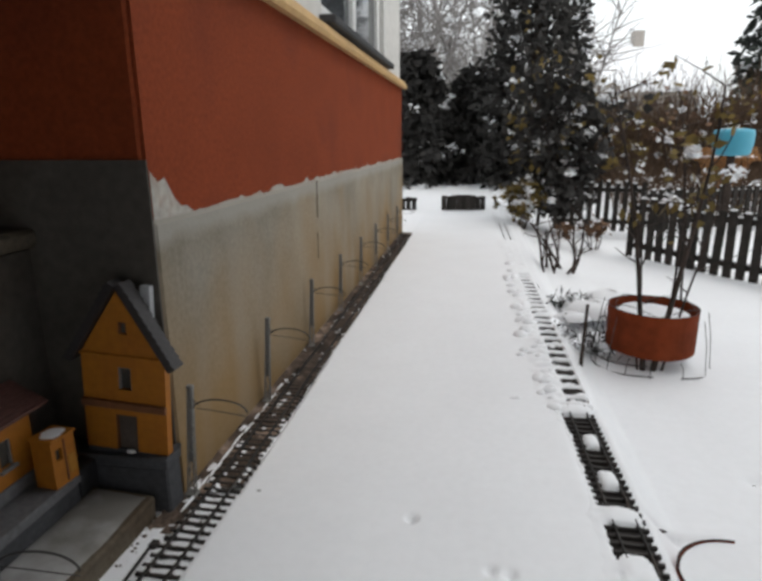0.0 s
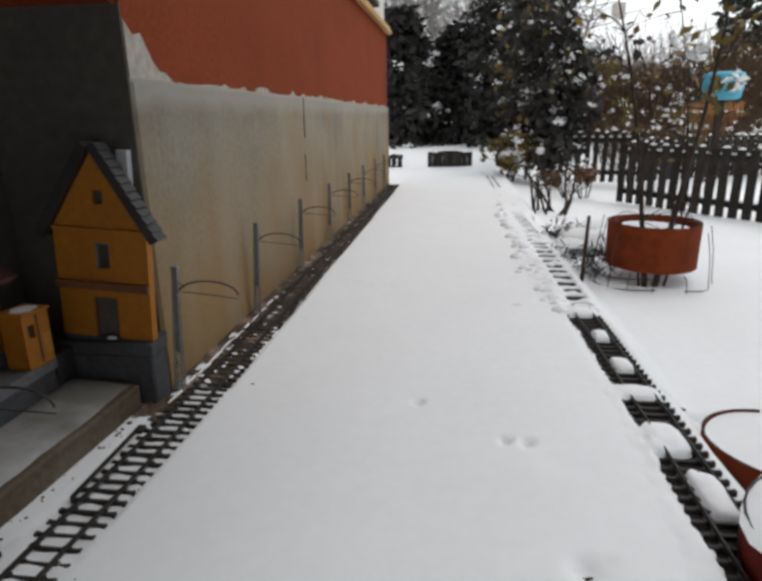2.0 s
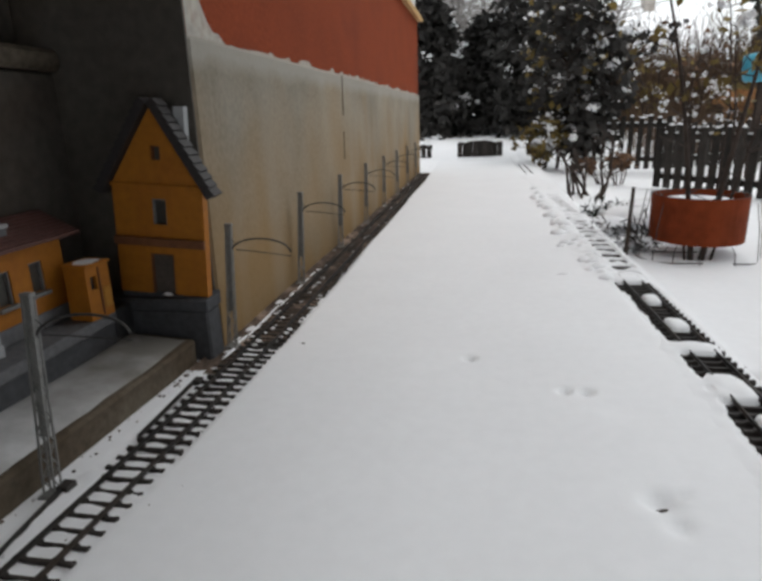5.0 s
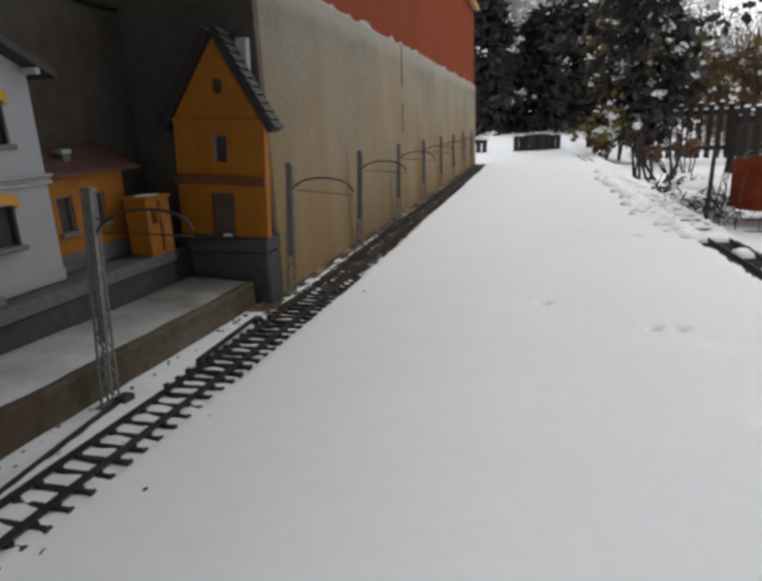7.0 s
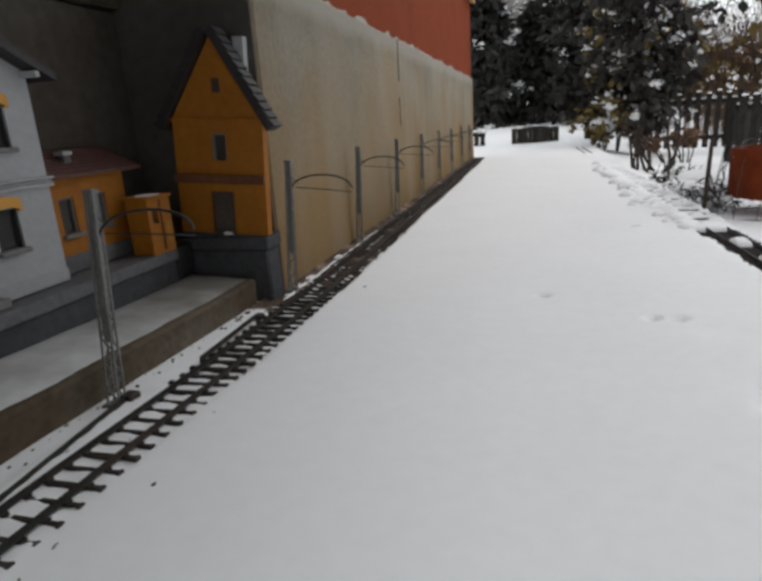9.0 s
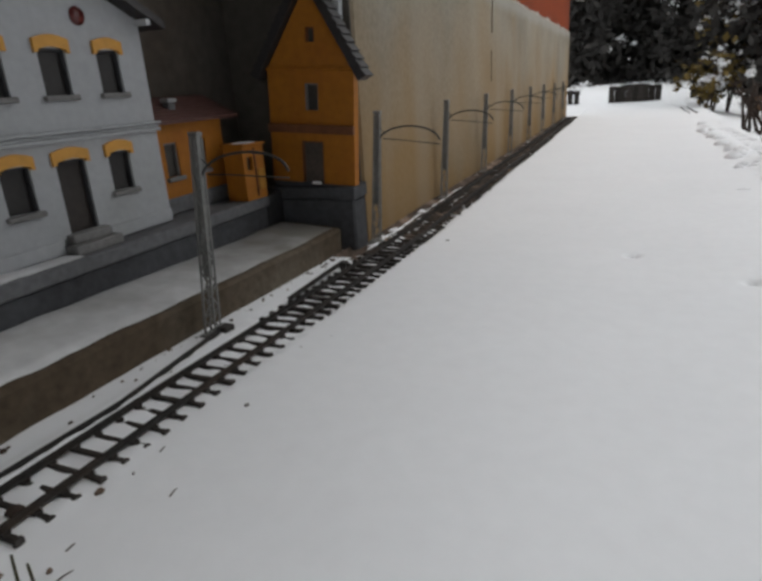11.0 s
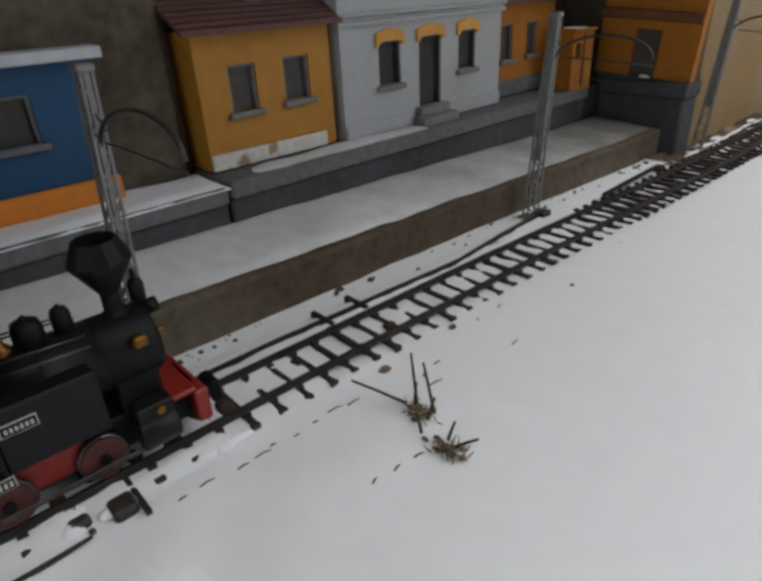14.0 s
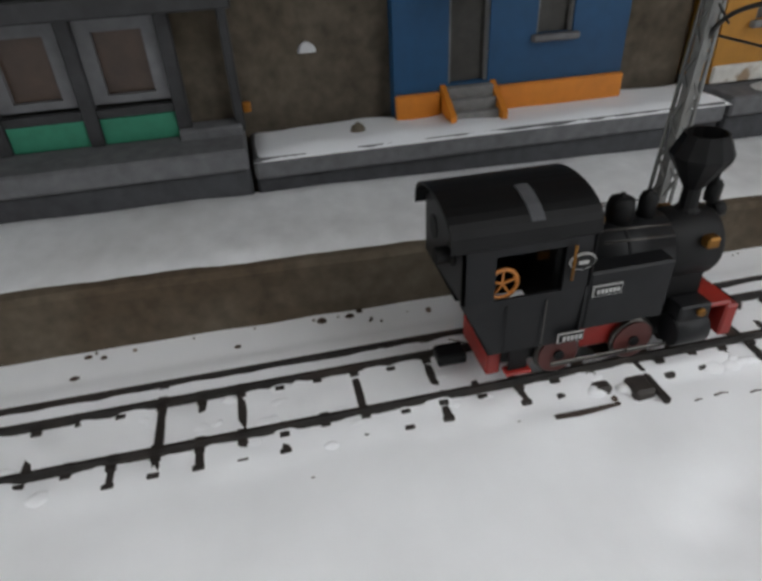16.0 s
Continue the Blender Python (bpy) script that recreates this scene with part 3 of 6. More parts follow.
def snow_sheet(name, x0, x1, y0, y1, z, thick, label, edge=0.004, step=0.008, front=None, bare=0.0, material=None, level=None):
    """Snow lying on a ledge with ragged edges; level gives the support's height."""
    n, m = max(3, int((x1 - x0) / step)), int((y1 - y0) / step)
    verts, faces = [], []
    for j in range(m + 1):
        y = y0 + (y1 - y0) * j / m
        f = front(y) if front else x1
        f += edge * noise.noise(Vector((7, y * 60, z * 50))) - edge * 0.6
        for i in range(n + 1):
            x = x0 + (f - x0) * i / n
            e = min(1, min(i, n - i, j, m - j) / 1.5)
            h = (level(x, y) if level else z) - 0.002
            h += max(0.0032 if e >= 1 and not bare else 0, thick + 0.002) * (e ** 0.5) * max(0.6 if not bare else 0.2, 0.8 + 0.5 * noise.noise(Vector((x * 25, y * 25, z * 9))))
            h -= bare * max(0, noise.noise(Vector((x * 9, y * 6, 3))))
            verts.append((x, y, h))
    for j in range(m):
        for i in range(n):
            faces.append((j * (n + 1) + i, j * (n + 1) + i + 1, (j + 1) * (n + 1) + i + 1, (j + 1) * (n + 1) + i))
    return mesh_ob(name, verts, faces, material or SNOW, None, label, "structure", True)


snow_sheet("ledge_snow", -0.634, -0.54, -0.9, 0.875, 0.036, 0.0030, "thin snow on the lower ledge, slush and painted shade at its far end", 0.0014, material=LEDGE_SNOW, level=ledge_z, front=lambda y: kerb_x(y) - 0.004)
# platform blocks
def platform(y0, y1, x, z, name="platform_block"):
    ob = thing(name, pose(0, 0, 0), "grey concrete platform block with a lip, carrying model houses", "platform", "platform blocks")
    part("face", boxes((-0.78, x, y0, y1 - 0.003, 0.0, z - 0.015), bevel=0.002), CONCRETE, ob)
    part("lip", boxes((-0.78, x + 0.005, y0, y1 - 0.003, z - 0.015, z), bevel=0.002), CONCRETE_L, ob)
    return ob


platform(-0.95, -0.076, -0.628, 0.087)
platform(-0.076, 0.286, -0.631, 0.078)
platform(0.286, 0.846, -0.630, 0.081)
snow_sheet("platform_snow", -0.683, -0.625, -0.076, 0.286, 0.078, 0.005, "snow on the platform before the blue house", 0.0008, 0.006)
snow_sheet("platform_snow", -0.658, -0.626, 0.286, 0.53, 0.081, 0.003, "thin snow on the platform before the houses", 0.003, 0.005, bare=0.014, material=THIN_SNOW)
pl = thing("plinth_block", pose(0, 0, 0), "grey concrete plinth under the tall yellow house", "plinth")
part("face", boxes((-0.76, -0.514, 0.888, 0.930, -0.02, 0.068), bevel=0.003), CONCRETE, pl)
part("lip", boxes((-0.76, -0.511, 0.885, 0.930, 0.068, 0.0855), bevel=0.002), CONCRETE, pl)
# Solid dark block; the shade inside the gap is put into its colour.
part("joint", boxes((-0.650, -0.632, 0.846, 0.888, -0.02, 0.080), bevel=0.001), CHAR, pl, "dark block filling the shaded gap")

# ---------------------------------------------------------------- model houses
def opening(house, kind, u0, u1, z0, z1, board, frame_mat, depth=0.006, sill=None, brow=None, bars=0):
    """A window or door set into the front wall, with its board, frame, sill and painted brow."""
    ob = part(kind, boxes((u0, u1, depth, depth + 0.002, z0, z1)), board, house)
    t = 0.0022
    part("frame", boxes((u0, u0 + t, 0.002, depth, z0, z1), (u1 - t, u1, 0.002, depth, z0, z1), (u0 + t, u1 - t, 0.002, depth, z1 - t, z1)), frame_mat, ob)
    if sill:
        part("sill", boxes((u0 - 0.004, u1 + 0.004, -0.005, 0.003, z0 - 0.005, z0), bevel=0.001), sill, ob)
    if brow:
        bm = bmesh.new()
        w = u1 - u0
        top = [(u0 - 0.004 + (w + 0.008) * i / 8, z1 + 0.008 + 0.004 * math.sin(math.pi * i / 8)) for i in range(9)]
        prism(bm, [(u0 - 0.004, z1 - 0.004), (u0 + 0.0005, z1 - 0.003)] + [(u0 + w * i / 6, z1 + 0.0025 * math.sin(math.pi * i / 6) - 0.001) for i in range(7)] + [(u1 - 0.0005, z1 - 0.003), (u1 + 0.004, z1 - 0.004)] + top[::-1], -0.003, 0.001)
        part("brow", bm, brow, ob)
    return ob


def street_house(name, x, y0, y1, z, h, front_mat, holes, label, depth=None, side=None):
    """Empty at the front foot; local x runs along the front, local y into the wall."""
    ob = thing(name, pose(x, y0, z, 0, 0, 90), label, "model house", "model street houses")
    d = depth or (x + 0.729)
    part("front_wall", wall_with_holes(y1 - y0, h, 0.008, [q[:4] for q in holes]), front_mat, ob)
    part("side_wall", boxes((0, 0.006, 0.008, d, 0, h)), side or front_mat, ob)
    part("side_wall", boxes((y1 - y0 - 0.006, y1 - y0, 0.008, d, 0, h)), side or front_mat, ob)
    return ob


# white station house, two storeys with a gable
wx, wy0, wy1, wz = -0.654, 0.433, 0.676, 0.0825
hz = lambda z: z - wz
low = [(0.481 - wy0, 0.511 - wy0, hz(0.128), hz(0.169)), (0.601 - wy0, 0.630 - wy0, hz(0.130), hz(0.170))]
up = [(0.483 - wy0, 0.511 - wy0, hz(0.228), hz(0.269)), (0.546 - wy0, 0.576 - wy0, hz(0.228), hz(0.269)), (0.612 - wy0, 0.641 - wy0, hz(0.228), hz(0.269))]
door = (0.538 - wy0, 0.572 - wy0, hz(0.097), hz(0.169))
W_H, W_RISE = hz(0.301), 0.052
white = street_house("white_model_house", wx, wy0, wy1, wz, W_H, WHITE_H, low + up + [door], "white two-storey model station house with yellow window brows")
for q in low + up:
    opening(white, "window", *q, DARK_W, CHAR, sill=SILL, brow=YEL_TRIM)
opening(white, "door", *door, mat("dark_brown_door", (0.024, 0.018, 0.015), 0.7, 0.25, 120, 0.2), CHAR, brow=YEL_TRIM)
ww = wy1 - wy0
bm = bmesh.new()
prism(bm, [(0, W_H), (ww, W_H), (ww / 2, W_H + W_RISE)], 0.0, 0.008)
gable = part("gable", bm, WHITE_H, white)
bm = lathe(bmesh.new(), [(0.0001, -0.0015), (0.0085, -0.0015), (0.0085, 0.001), (0.0001, 0.001)], 20, (0.598 - wy0, 0.0, hz(0.299)), "y")
part("round_window", bm, mat("dark_red_glass", (0.09, 0.012, 0.01), 0.3, 0.2, 100, 0.0), gable)
part("string_course", boxes((-0.003, ww + 0.004, -0.004, 0.003, hz(0.186), hz(0.1895)), (-0.002, ww + 0.003, -0.0028, 0.003, hz(0.190), hz(0.1925)), (-0.003, ww + 0.005, -0.005, 0.003, hz(0.1935), hz(0.1965)), bevel=0.0006), WHITE_H, white)
part("plinth_course", boxes((0, door[0] - 0.012, -0.003, 0.0, 0, 0.014), bevel=0.0008), WHITE_H, white)
part("plinth_course", boxes((door[1] + 0.012, ww, -0.003, 0.0, 0, 0.014), bevel=0.0008), WHITE_H, white)
steps = part("doorstep", boxes((door[0] - 0.006, door[1] + 0.006, -0.010, 0.004, 0.008, 0.017), bevel=0.001), SILL, white)
part("step", boxes((door[0] - 0.012, door[1] + 0.012, -0.018, -0.001, -0.002, 0.0078), bevel=0.001), SILL, steps)
for s in (-1, 1):
    bm = bmesh.new()
    ex, ez = ww / 2 + s * (ww / 2 + 0.019), W_H - 0.010
    prism(bm, [(ww / 2, W_H + W_RISE + 0.002), (ww / 2, W_H + W_RISE + 0.011), (ex + s * 0.001, ez + 0.008), (ex, ez)] if s > 0 else [(ww / 2, W_H + W_RISE + 0.011), (ww / 2, W_H + W_RISE + 0.002), (ex, ez), (ex - 0.001, ez + 0.008)], -0.020, 0.064)
    rf = part("roof", bm, DARK_ROOF, white, "dark overhanging roof slope")
    part("purlin_end", boxes((ex - s * 0.022 - 0.003, ex - s * 0.022 + 0.003, -0.018, 0.0, ez + 0.003, ez + 0.009)), WHITE_H, rf)

# low yellow house beside it
yx, yy0, yy1, yz = -0.675, 0.690, 0.820, 0.0825
lw = [(0.706 - yy0, 0.729 - yy0, 0.127 - yz, 0.168 - yz), (0.760 - yy0, 0.782 - yy0, 0.129 - yz, 0.168 - yz)]
low_house = street_house("low_yellow_house", yx, yy0, yy1, yz, 0.110, ORANGE, lw, "low orange-yellow model house with a red-brown roof")
for q in lw:
    opening(low_house, "window", *q, GREY_W, SILL, sill=SILL)
part("plinth_course", boxes((0, yy1 - yy0, -0.003, 0.0, 0, 0.020), bevel=0.0008), CONCRETE_L, low_house, "pale grey plinth")


def pent_roof(house, w, h, over, rise, depth, material, label, past=0.012):
    rows, o = 9, []
    for r in range(rows):
        ya, za = -over + (depth + over) * r / rows, h + rise * r / rows
        o += [(ya, za + 0.0045), (ya + (depth + over) / rows, za + rise / rows + 0.0030)]
    o += [(depth, h + rise - 0.001), (-over, h)]
    bm = prism(bmesh.new(), o, -0.012, w + past)
    bm.transform(Matrix(((0, 1, 0, 0), (1, 0, 0, 0), (0, 0, 1, 0), (0, 0, 0, 1))))
    bmesh.ops.recalc_face_normals(bm, faces=bm.faces[:])
    return part("roof", bm, material, house, label)


pent_roof(low_house, yy1 - yy0, 0.108, 0.012, 0.028, 0.046, BROWN_ROOF, "red-brown tiled roof", 0.026)
chim = part("chimney", boxes((0.050, 0.062, 0.012, 0.022, 0.112, 0.132), bevel=0.001), CONCRETE_L, low_house, "small pale chimney")
part("cap", boxes((0.048, 0.064, 0.010, 0.024, 0.132, 0.137), bevel=0.001), WHITE_H, chim, "snow-capped chimney top")

# small shed
shed = thing("orange_shed", pose(-0.628, 0.796, 0.0815, 0, 0, 84), "small orange-yellow wooden shed with a snowy flat roof", "model shed")
part("body", wall_with_holes(0.042, 0.072, 0.034, [(0.007, 0.018, 0.040, 0.058)]), ORANGE, shed)
part("window", boxes((0.007, 0.018, 0.005, 0.007, 0.040, 0.058)), DARK_W, shed)
part("batten", boxes((0.021, 0.0235, -0.002, 0.001, 0.004, 0.069), bevel=0.0005), BEAM, shed)
part("panel", boxes((0.026, 0.040, -0.0015, 0.0005, 0.012, 0.040), bevel=0.0008), ORANGE_P, shed)
part("roof", boxes((-0.002, 0.044, -0.004, 0.037, 0.072, 0.0755), bevel=0.001), ORANGE, shed)
part("snow", lumps(bmesh.new(), 0.021, 0.016, 0.0750, 0.019, 0.016, 0.002, 3, 14), SNOW, shed, "thin snow")

# tall gabled house against the return wall
tx0, tx1, ty, tz = -0.652, -0.517, 0.898, 0.0755
tw = tx1 - tx0
tall = thing("tall_yellow_house", pose(-0.650, ty, 0.0945, 0, 3.6, 0), "tall narrow orange-yellow model house with a steep dark roof", "model house", "model street houses")
th = [(0.059, 0.080, 0.102, 0.138), (0.050, 0.086, 0.0, 0.060)]
EAVE, APEX = 0.232 - tz, 0.338 - tz
part("front_wall", wall_with_holes(tw, EAVE, 0.010, th), ORANGE, tall)
part("side_wall", boxes((0, 0.006, 0.010, 0.048, 0, EAVE)), ORANGE, tall)
part("side_wall", boxes((tw - 0.006, tw, 0.010, 0.014, 0, EAVE)), ORANGE, tall)
part("rear_body", boxes((0.008, tw - 0.034, 0.0145, 0.047, 0, EAVE)), ORANGE, tall)
bm = bmesh.new()
gz = EAVE
am, ah = 0.069, 0.191
hole = (am - 0.006, am + 0.008, ah, ah + 0.019)
for outline in ([(0, gz), (tw, gz), (tw * (1 - (ah - gz) / (APEX - gz) / 2), ah), (tw * (ah - gz) / (APEX - gz) / 2, ah)],):
    prism(bm, outline, 0, 0.010)
zt = hole[3]
fl = lambda z: tw * (z - gz) / (APEX - gz) / 2
prism(bm, [(fl(ah), ah), (hole[0], ah), (hole[0], zt), (fl(zt), zt)], 0, 0.010)
prism(bm, [(hole[1], ah), (tw - fl(ah), ah), (tw - fl(zt), zt), (hole[1], zt)], 0, 0.010)
prism(bm, [(fl(zt), zt), (tw - fl(zt), zt), (tw / 2, APEX)], 0, 0.010)
part("gable", bm, ORANGE, tall)
opening(tall, "window", *hole, GREY_W, BEAM)
opening(tall, "window", *th[0], GREY_W, SILL)
opening(tall, "door", *th[1], mat("grey_brown_door", (0.075, 0.06, 0.05), 0.6, 0.25, 150, 0.3), BEAM)
part("footing", boxes((0.0, tw, 0.002, 0.040, -0.0115, 0.0)), CONCRETE, tall)
part("beam", boxes((-0.001, tw + 0.001, -0.006, 0.0, 0.071, 0.083), bevel=0.001), BEAM, tall, "brown painted cross beam")
part("jetty", boxes((-0.0005, tw + 0.0005, -0.0035, 0.0, 0.230 - tz, 0.234 - tz), bevel=0.0006), ORANGE, tall)
part("snow", lumps(bmesh.new(), 0.075, -0.003, 0.0, 0.008, 0.005, 0.004, 1, 10), SNOW, tall, "scrap of snow on the threshold")
for s in (-1, 1):
    bm = bmesh.new()
    mid, ex, ez = tw / 2, tw / 2 + s * (tw / 2 + 0.011), EAVE - 0.014
    rows, o = 12, [(mid, APEX + 0.003), (ex, ez)]
    nrm = Vector((s * 0.86, 0.5)) * 0.0115
    for r in range(rows):
        k0, k1 = r / rows, (r + 1) / rows
        xa, xb = ex + (mid - ex) * k0, ex + (mid - ex) * k1
        za, zb = ez + (APEX + 0.004 - ez) * k0, ez + (APEX + 0.004 - ez) * k1
        o += [(xa + nrm.x * 1.2, za + nrm.y * 1.2), (xb + nrm.x * 0.95, zb + nrm.y * 0.95)]
    prism(bm, o, -0.011, 0.016)
    part("roof", bm, DARK_ROOF, tall, "steep dark slate roof slope")
part("chimney", boxes((0.089, 0.105, 0.020, 0.032, 0.186, 0.262), bevel=0.001), WHITE_H, tall, "tall white chimney")

# second yellow house
ax, ay0, ay1, az = -0.660, 0.289, 0.425, 0.0825
aw = [(0.317 - ay0, 0.344 - ay0, 0.128 - az, 0.166 - az), (0.372 - ay0, 0.400 - ay0, 0.130 - az, 0.167 - az)]
amber = street_house("amber_model_house", ax, ay0, ay1, az, 0.110, ORANGE_P, aw, "low amber-yellow model house with a peeling white plinth")
for q in aw:
    opening(amber, "window", *q, GREY_W, SILL, sill=SILL)
part("plinth_course", boxes((0, ay1 - ay0 - 0.012, -0.003, 0.0, 0, 0.014), bevel=0.0012), mat("peeling_white_plinth", (0.58, 0.56, 0.52), 0.9, 0.15, 150, 0.6, second=(0.30, 0.22, 0.15), mix=(0.56, 0.64), coarse=0.35), amber, "peeling white plinth")
pent_roof(amber, ay1 - ay0 - 0.004, 0.108, 0.012, 0.036, 0.055, BROWN_ROOF, "red-brown tiled roof")
chim = part("chimney", boxes((0.066, 0.082, 0.020, 0.034, 0.122, 0.160), bevel=0.001), CONCRETE_L, amber, "small pale chimney")

# blue house with orange plinth and a canopy over its door
bx, by0, by1, bz = -0.669, 0.032, 0.214, 0.079
bw = [(0.140 - by0, 0.169 - by0, 0.131 - bz, 0.164 - bz)]
bd = (0.073 - by0, 0.104 - by0, 0.102 - bz, 0.162 - bz)
blue = street_house("blue_model_house", bx, by0, by1, bz, 0.108, BLUE, bw + [bd], "blue model house with an orange plinth and porch canopy", 0.014)
for q in bw:
    opening(blue, "window", *q, GREY_W, SILL, sill=CONCRETE_L)
opening(blue, "door", *bd, GREY_W, SILL)
part("plinth_course", boxes((0, bd[0] - 0.007, -0.006, 0.0, -0.001, 0.019), bevel=0.0012), BRIGHT_O, blue, "bright orange plinth")
part("plinth_course", boxes((bd[1] + 0.007, by1 - by0, -0.006, 0.0, -0.001, 0.019), bevel=0.0012), BRIGHT_O, blue, "bright orange plinth")
part("cornice", boxes((-0.006, by1 - by0 + 0.006, -0.014, 0.02, 0.104, 0.112), bevel=0.001), mat("pale_grey_eaves", (0.50, 0.52, 0.55), 0.7, 0.1, 100, 0.2), blue, "pale grey eaves board")
canopy = part("canopy", boxes((bd[0] - 0.012, bd[1] + 0.014, -0.026, 0.0, 0.0885, 0.092), bevel=0.0008), CONCRETE_L, blue, "snow-dusted door canopy")
part("snow", lumps(bmesh.new(), (bd[0] + bd[1]) / 2, -0.013, 0.0918, 0.026, 0.012, 0.0025, 6, 14), SNOW, canopy)
for i in range(3):
    part("step", boxes((bd[0] - 0.002, bd[1] + 0.002, -0.022 + 0.0070 * i, 0.001, 0.0072 * i - 0.001, 0.0072 * (i + 1)), bevel=0.0006), SILL, blue)
for u in (bd[0] - 0.006, bd[1] + 0.002):
    bm = bmesh.new()
    vs = [(u, -0.028, -0.001), (u, 0, -0.001), (u, 0, 0.023), (u, -0.028, 0.007)]
    a = [bm.verts.new(v) for v in vs]
    b = [bm.verts.new((v[0] + 0.004, v[1], v[2])) for v in vs]
    bm.faces.new(a), bm.faces.new(b[::-1])
    for i in range(4):
        bm.faces.new((a[i], b[i], b[(i + 1) % 4], a[(i + 1) % 4]))
    bmesh.ops.recalc_face_normals(bm, faces=bm.faces[:])
    part("stair_cheek", bm, BRIGHT_O, blue, "orange stair cheek")

# glazed pavilion with green panels
gx0, gy0, gy1, gz0 = -0.664, -0.42, -0.078, 0.0875
pav = thing("green_pavilion", pose(gx0, gy0, gz0, 0, 0, 90), "dark timber model pavilion with green panels and grey windows", "model house", "model street houses")
gw = gy1 - gy0
n = 6
bay = 0.0585
part("back_wall", boxes((0, gw, 0.013, 0.0175, 0, 0.12)), GREY_W, pav)
x = gw - 0.040
part("porch_wall", boxes((gw - 0.036, gw - 0.004, 0.010, 0.0135, 0, 0.115)), BROWN_WALL, pav)
part("porch_step", boxes((gw - 0.044, gw - 0.002, -0.010, 0.010, -0.004, 0.006), bevel=0.001), CONCRETE_L, pav)
part("post", boxes((gw - 0.006, gw, -0.004, 0.006, 0, 0.115), bevel=0.0008), CHAR, pav)
# Plain orange box by the post; it gives no light.
part("brass_lamp", boxes((gw + 0.0002, gw + 0.006, 0.004, 0.009, 0.010, 0.017), bevel=0.001), ORANGE, pav, "small orange box beside the post")
while x > 0.02:
    part("post", boxes((x - 0.0045, x + 0.0045, -0.003, 0.006, 0, 0.115), bevel=0.0008), CHAR, pav)
    if x - bay > 0:
        part("panel", boxes((x - bay + 0.0045, x - 0.0045, 0.0, 0.004, 0.0, 0.0175), bevel=0.0006), GREEN, pav, "green lower panel")
        part("rail", boxes((x - bay + 0.0045, x - 0.0045, -0.001, 0.005, 0.0175, 0.0235), bevel=0.0006), CHAR, pav)
        w = part("window", boxes((x - bay + 0.010, x - 0.010, 0.008, 0.010, 0.030, 0.074)), BROWN_PANE, pav)
        part("frame", boxes((x - bay + 0.0045, x - bay + 0.014, 0.003, 0.008, 0.026, 0.078), (x - 0.014, x - 0.0045, 0.003, 0.008, 0.026, 0.078), (x - bay + 0.014, x - 0.014, 0.003, 0.008, 0.070, 0.078), (x - bay + 0.014, x - 0.014, 0.003, 0.008, 0.026, 0.031)), mat("grey_frame", (0.13, 0.13, 0.135), 0.7, 0.2, 100, 0.2), w)
    x -= bay
part("eaves_board", boxes((-0.01, gw + 0.004, -0.020, 0.0165, 0.080, 0.092), bevel=0.001), CHAR, pav)
part("roof", boxes((-0.015, gw + 0.006, -0.026, 0.0175, 0.115, 0.121), bevel=0.001), DARK_ROOF, pav)

# ---------------------------------------------------------------- railway
def rail_bm(path, h=0.0050):
    """A rail of foot, web and head along (x, y, z) points."""
    prof = [(-0.0014, 0), (0.0014, 0), (0.0014, 0.0007), (0.0005, 0.0012), (0.0005, h - 0.0018), (0.0010, h - 0.0014), (0.0010, h), (-0.0010, h), (-0.0010, h - 0.0014), (-0.0005, h - 0.0018), (-0.0005, 0.0012), (-0.0014, 0.0007)]
    bm = bmesh.new()
    rings = [[bm.verts.new((x + a, y, z + b)) for a, b in prof] for x, y, z in path]
    n = len(prof)
    for a, b in zip(rings, rings[1:]):
        for i in range(n):
            bm.faces.new((a[i], a[(i + 1) % n], b[(i + 1) % n], b[i]))
    bm.faces.new(rings[0]), bm.faces.new(rings[-1][::-1])
    bmesh.ops.recalc_face_normals(bm, faces=bm.faces[:])
    return bm


def sleeper_mesh(length, gauge):
    bm = bmesh.new()
    box(bm, -length / 2, length / 2, -0.0022, 0.0022, -0.007, 0.0, 0.0006)
    for s in (-1, 1):
        box(bm, s * length / 2 - 0.0016, s * length / 2 + 0.0016, -0.0032, 0.0025, -0.0065, 0.0005, 0.0005)
        for o in (-1, 1):
            box(bm, s * gauge / 2 + o * 0.0034 - 0.0013, s * gauge / 2 + o * 0.0034 + 0.0013, -0.0024, 0.0024, 0.0, 0.0016)
    me = bpy.data.meshes.new("sleeper")
    bm.to_mesh(me)
    bm.free()
    me.materials.append(SLEEPER)
    return me


GAUGE = 0.0335
main_track = thing("railway_track", pose(0, 0, 0), "dark model railway track with plastic sleepers, partly snowed under", "railway track", "railway tracks")
ys = [-0.5 + 0.05 * i for i in range(84)]
for s in (-1, 1):
    part("rail", rail_bm([(track_x(y) + s * GAUGE / 2, y, ground_z(y) + 0.0010) for y in ys]), RAIL, main_track)
side_track = thing("railway_track", pose(0, 0, 0), "second model railway track half buried in snow", "railway track", "railway tracks")


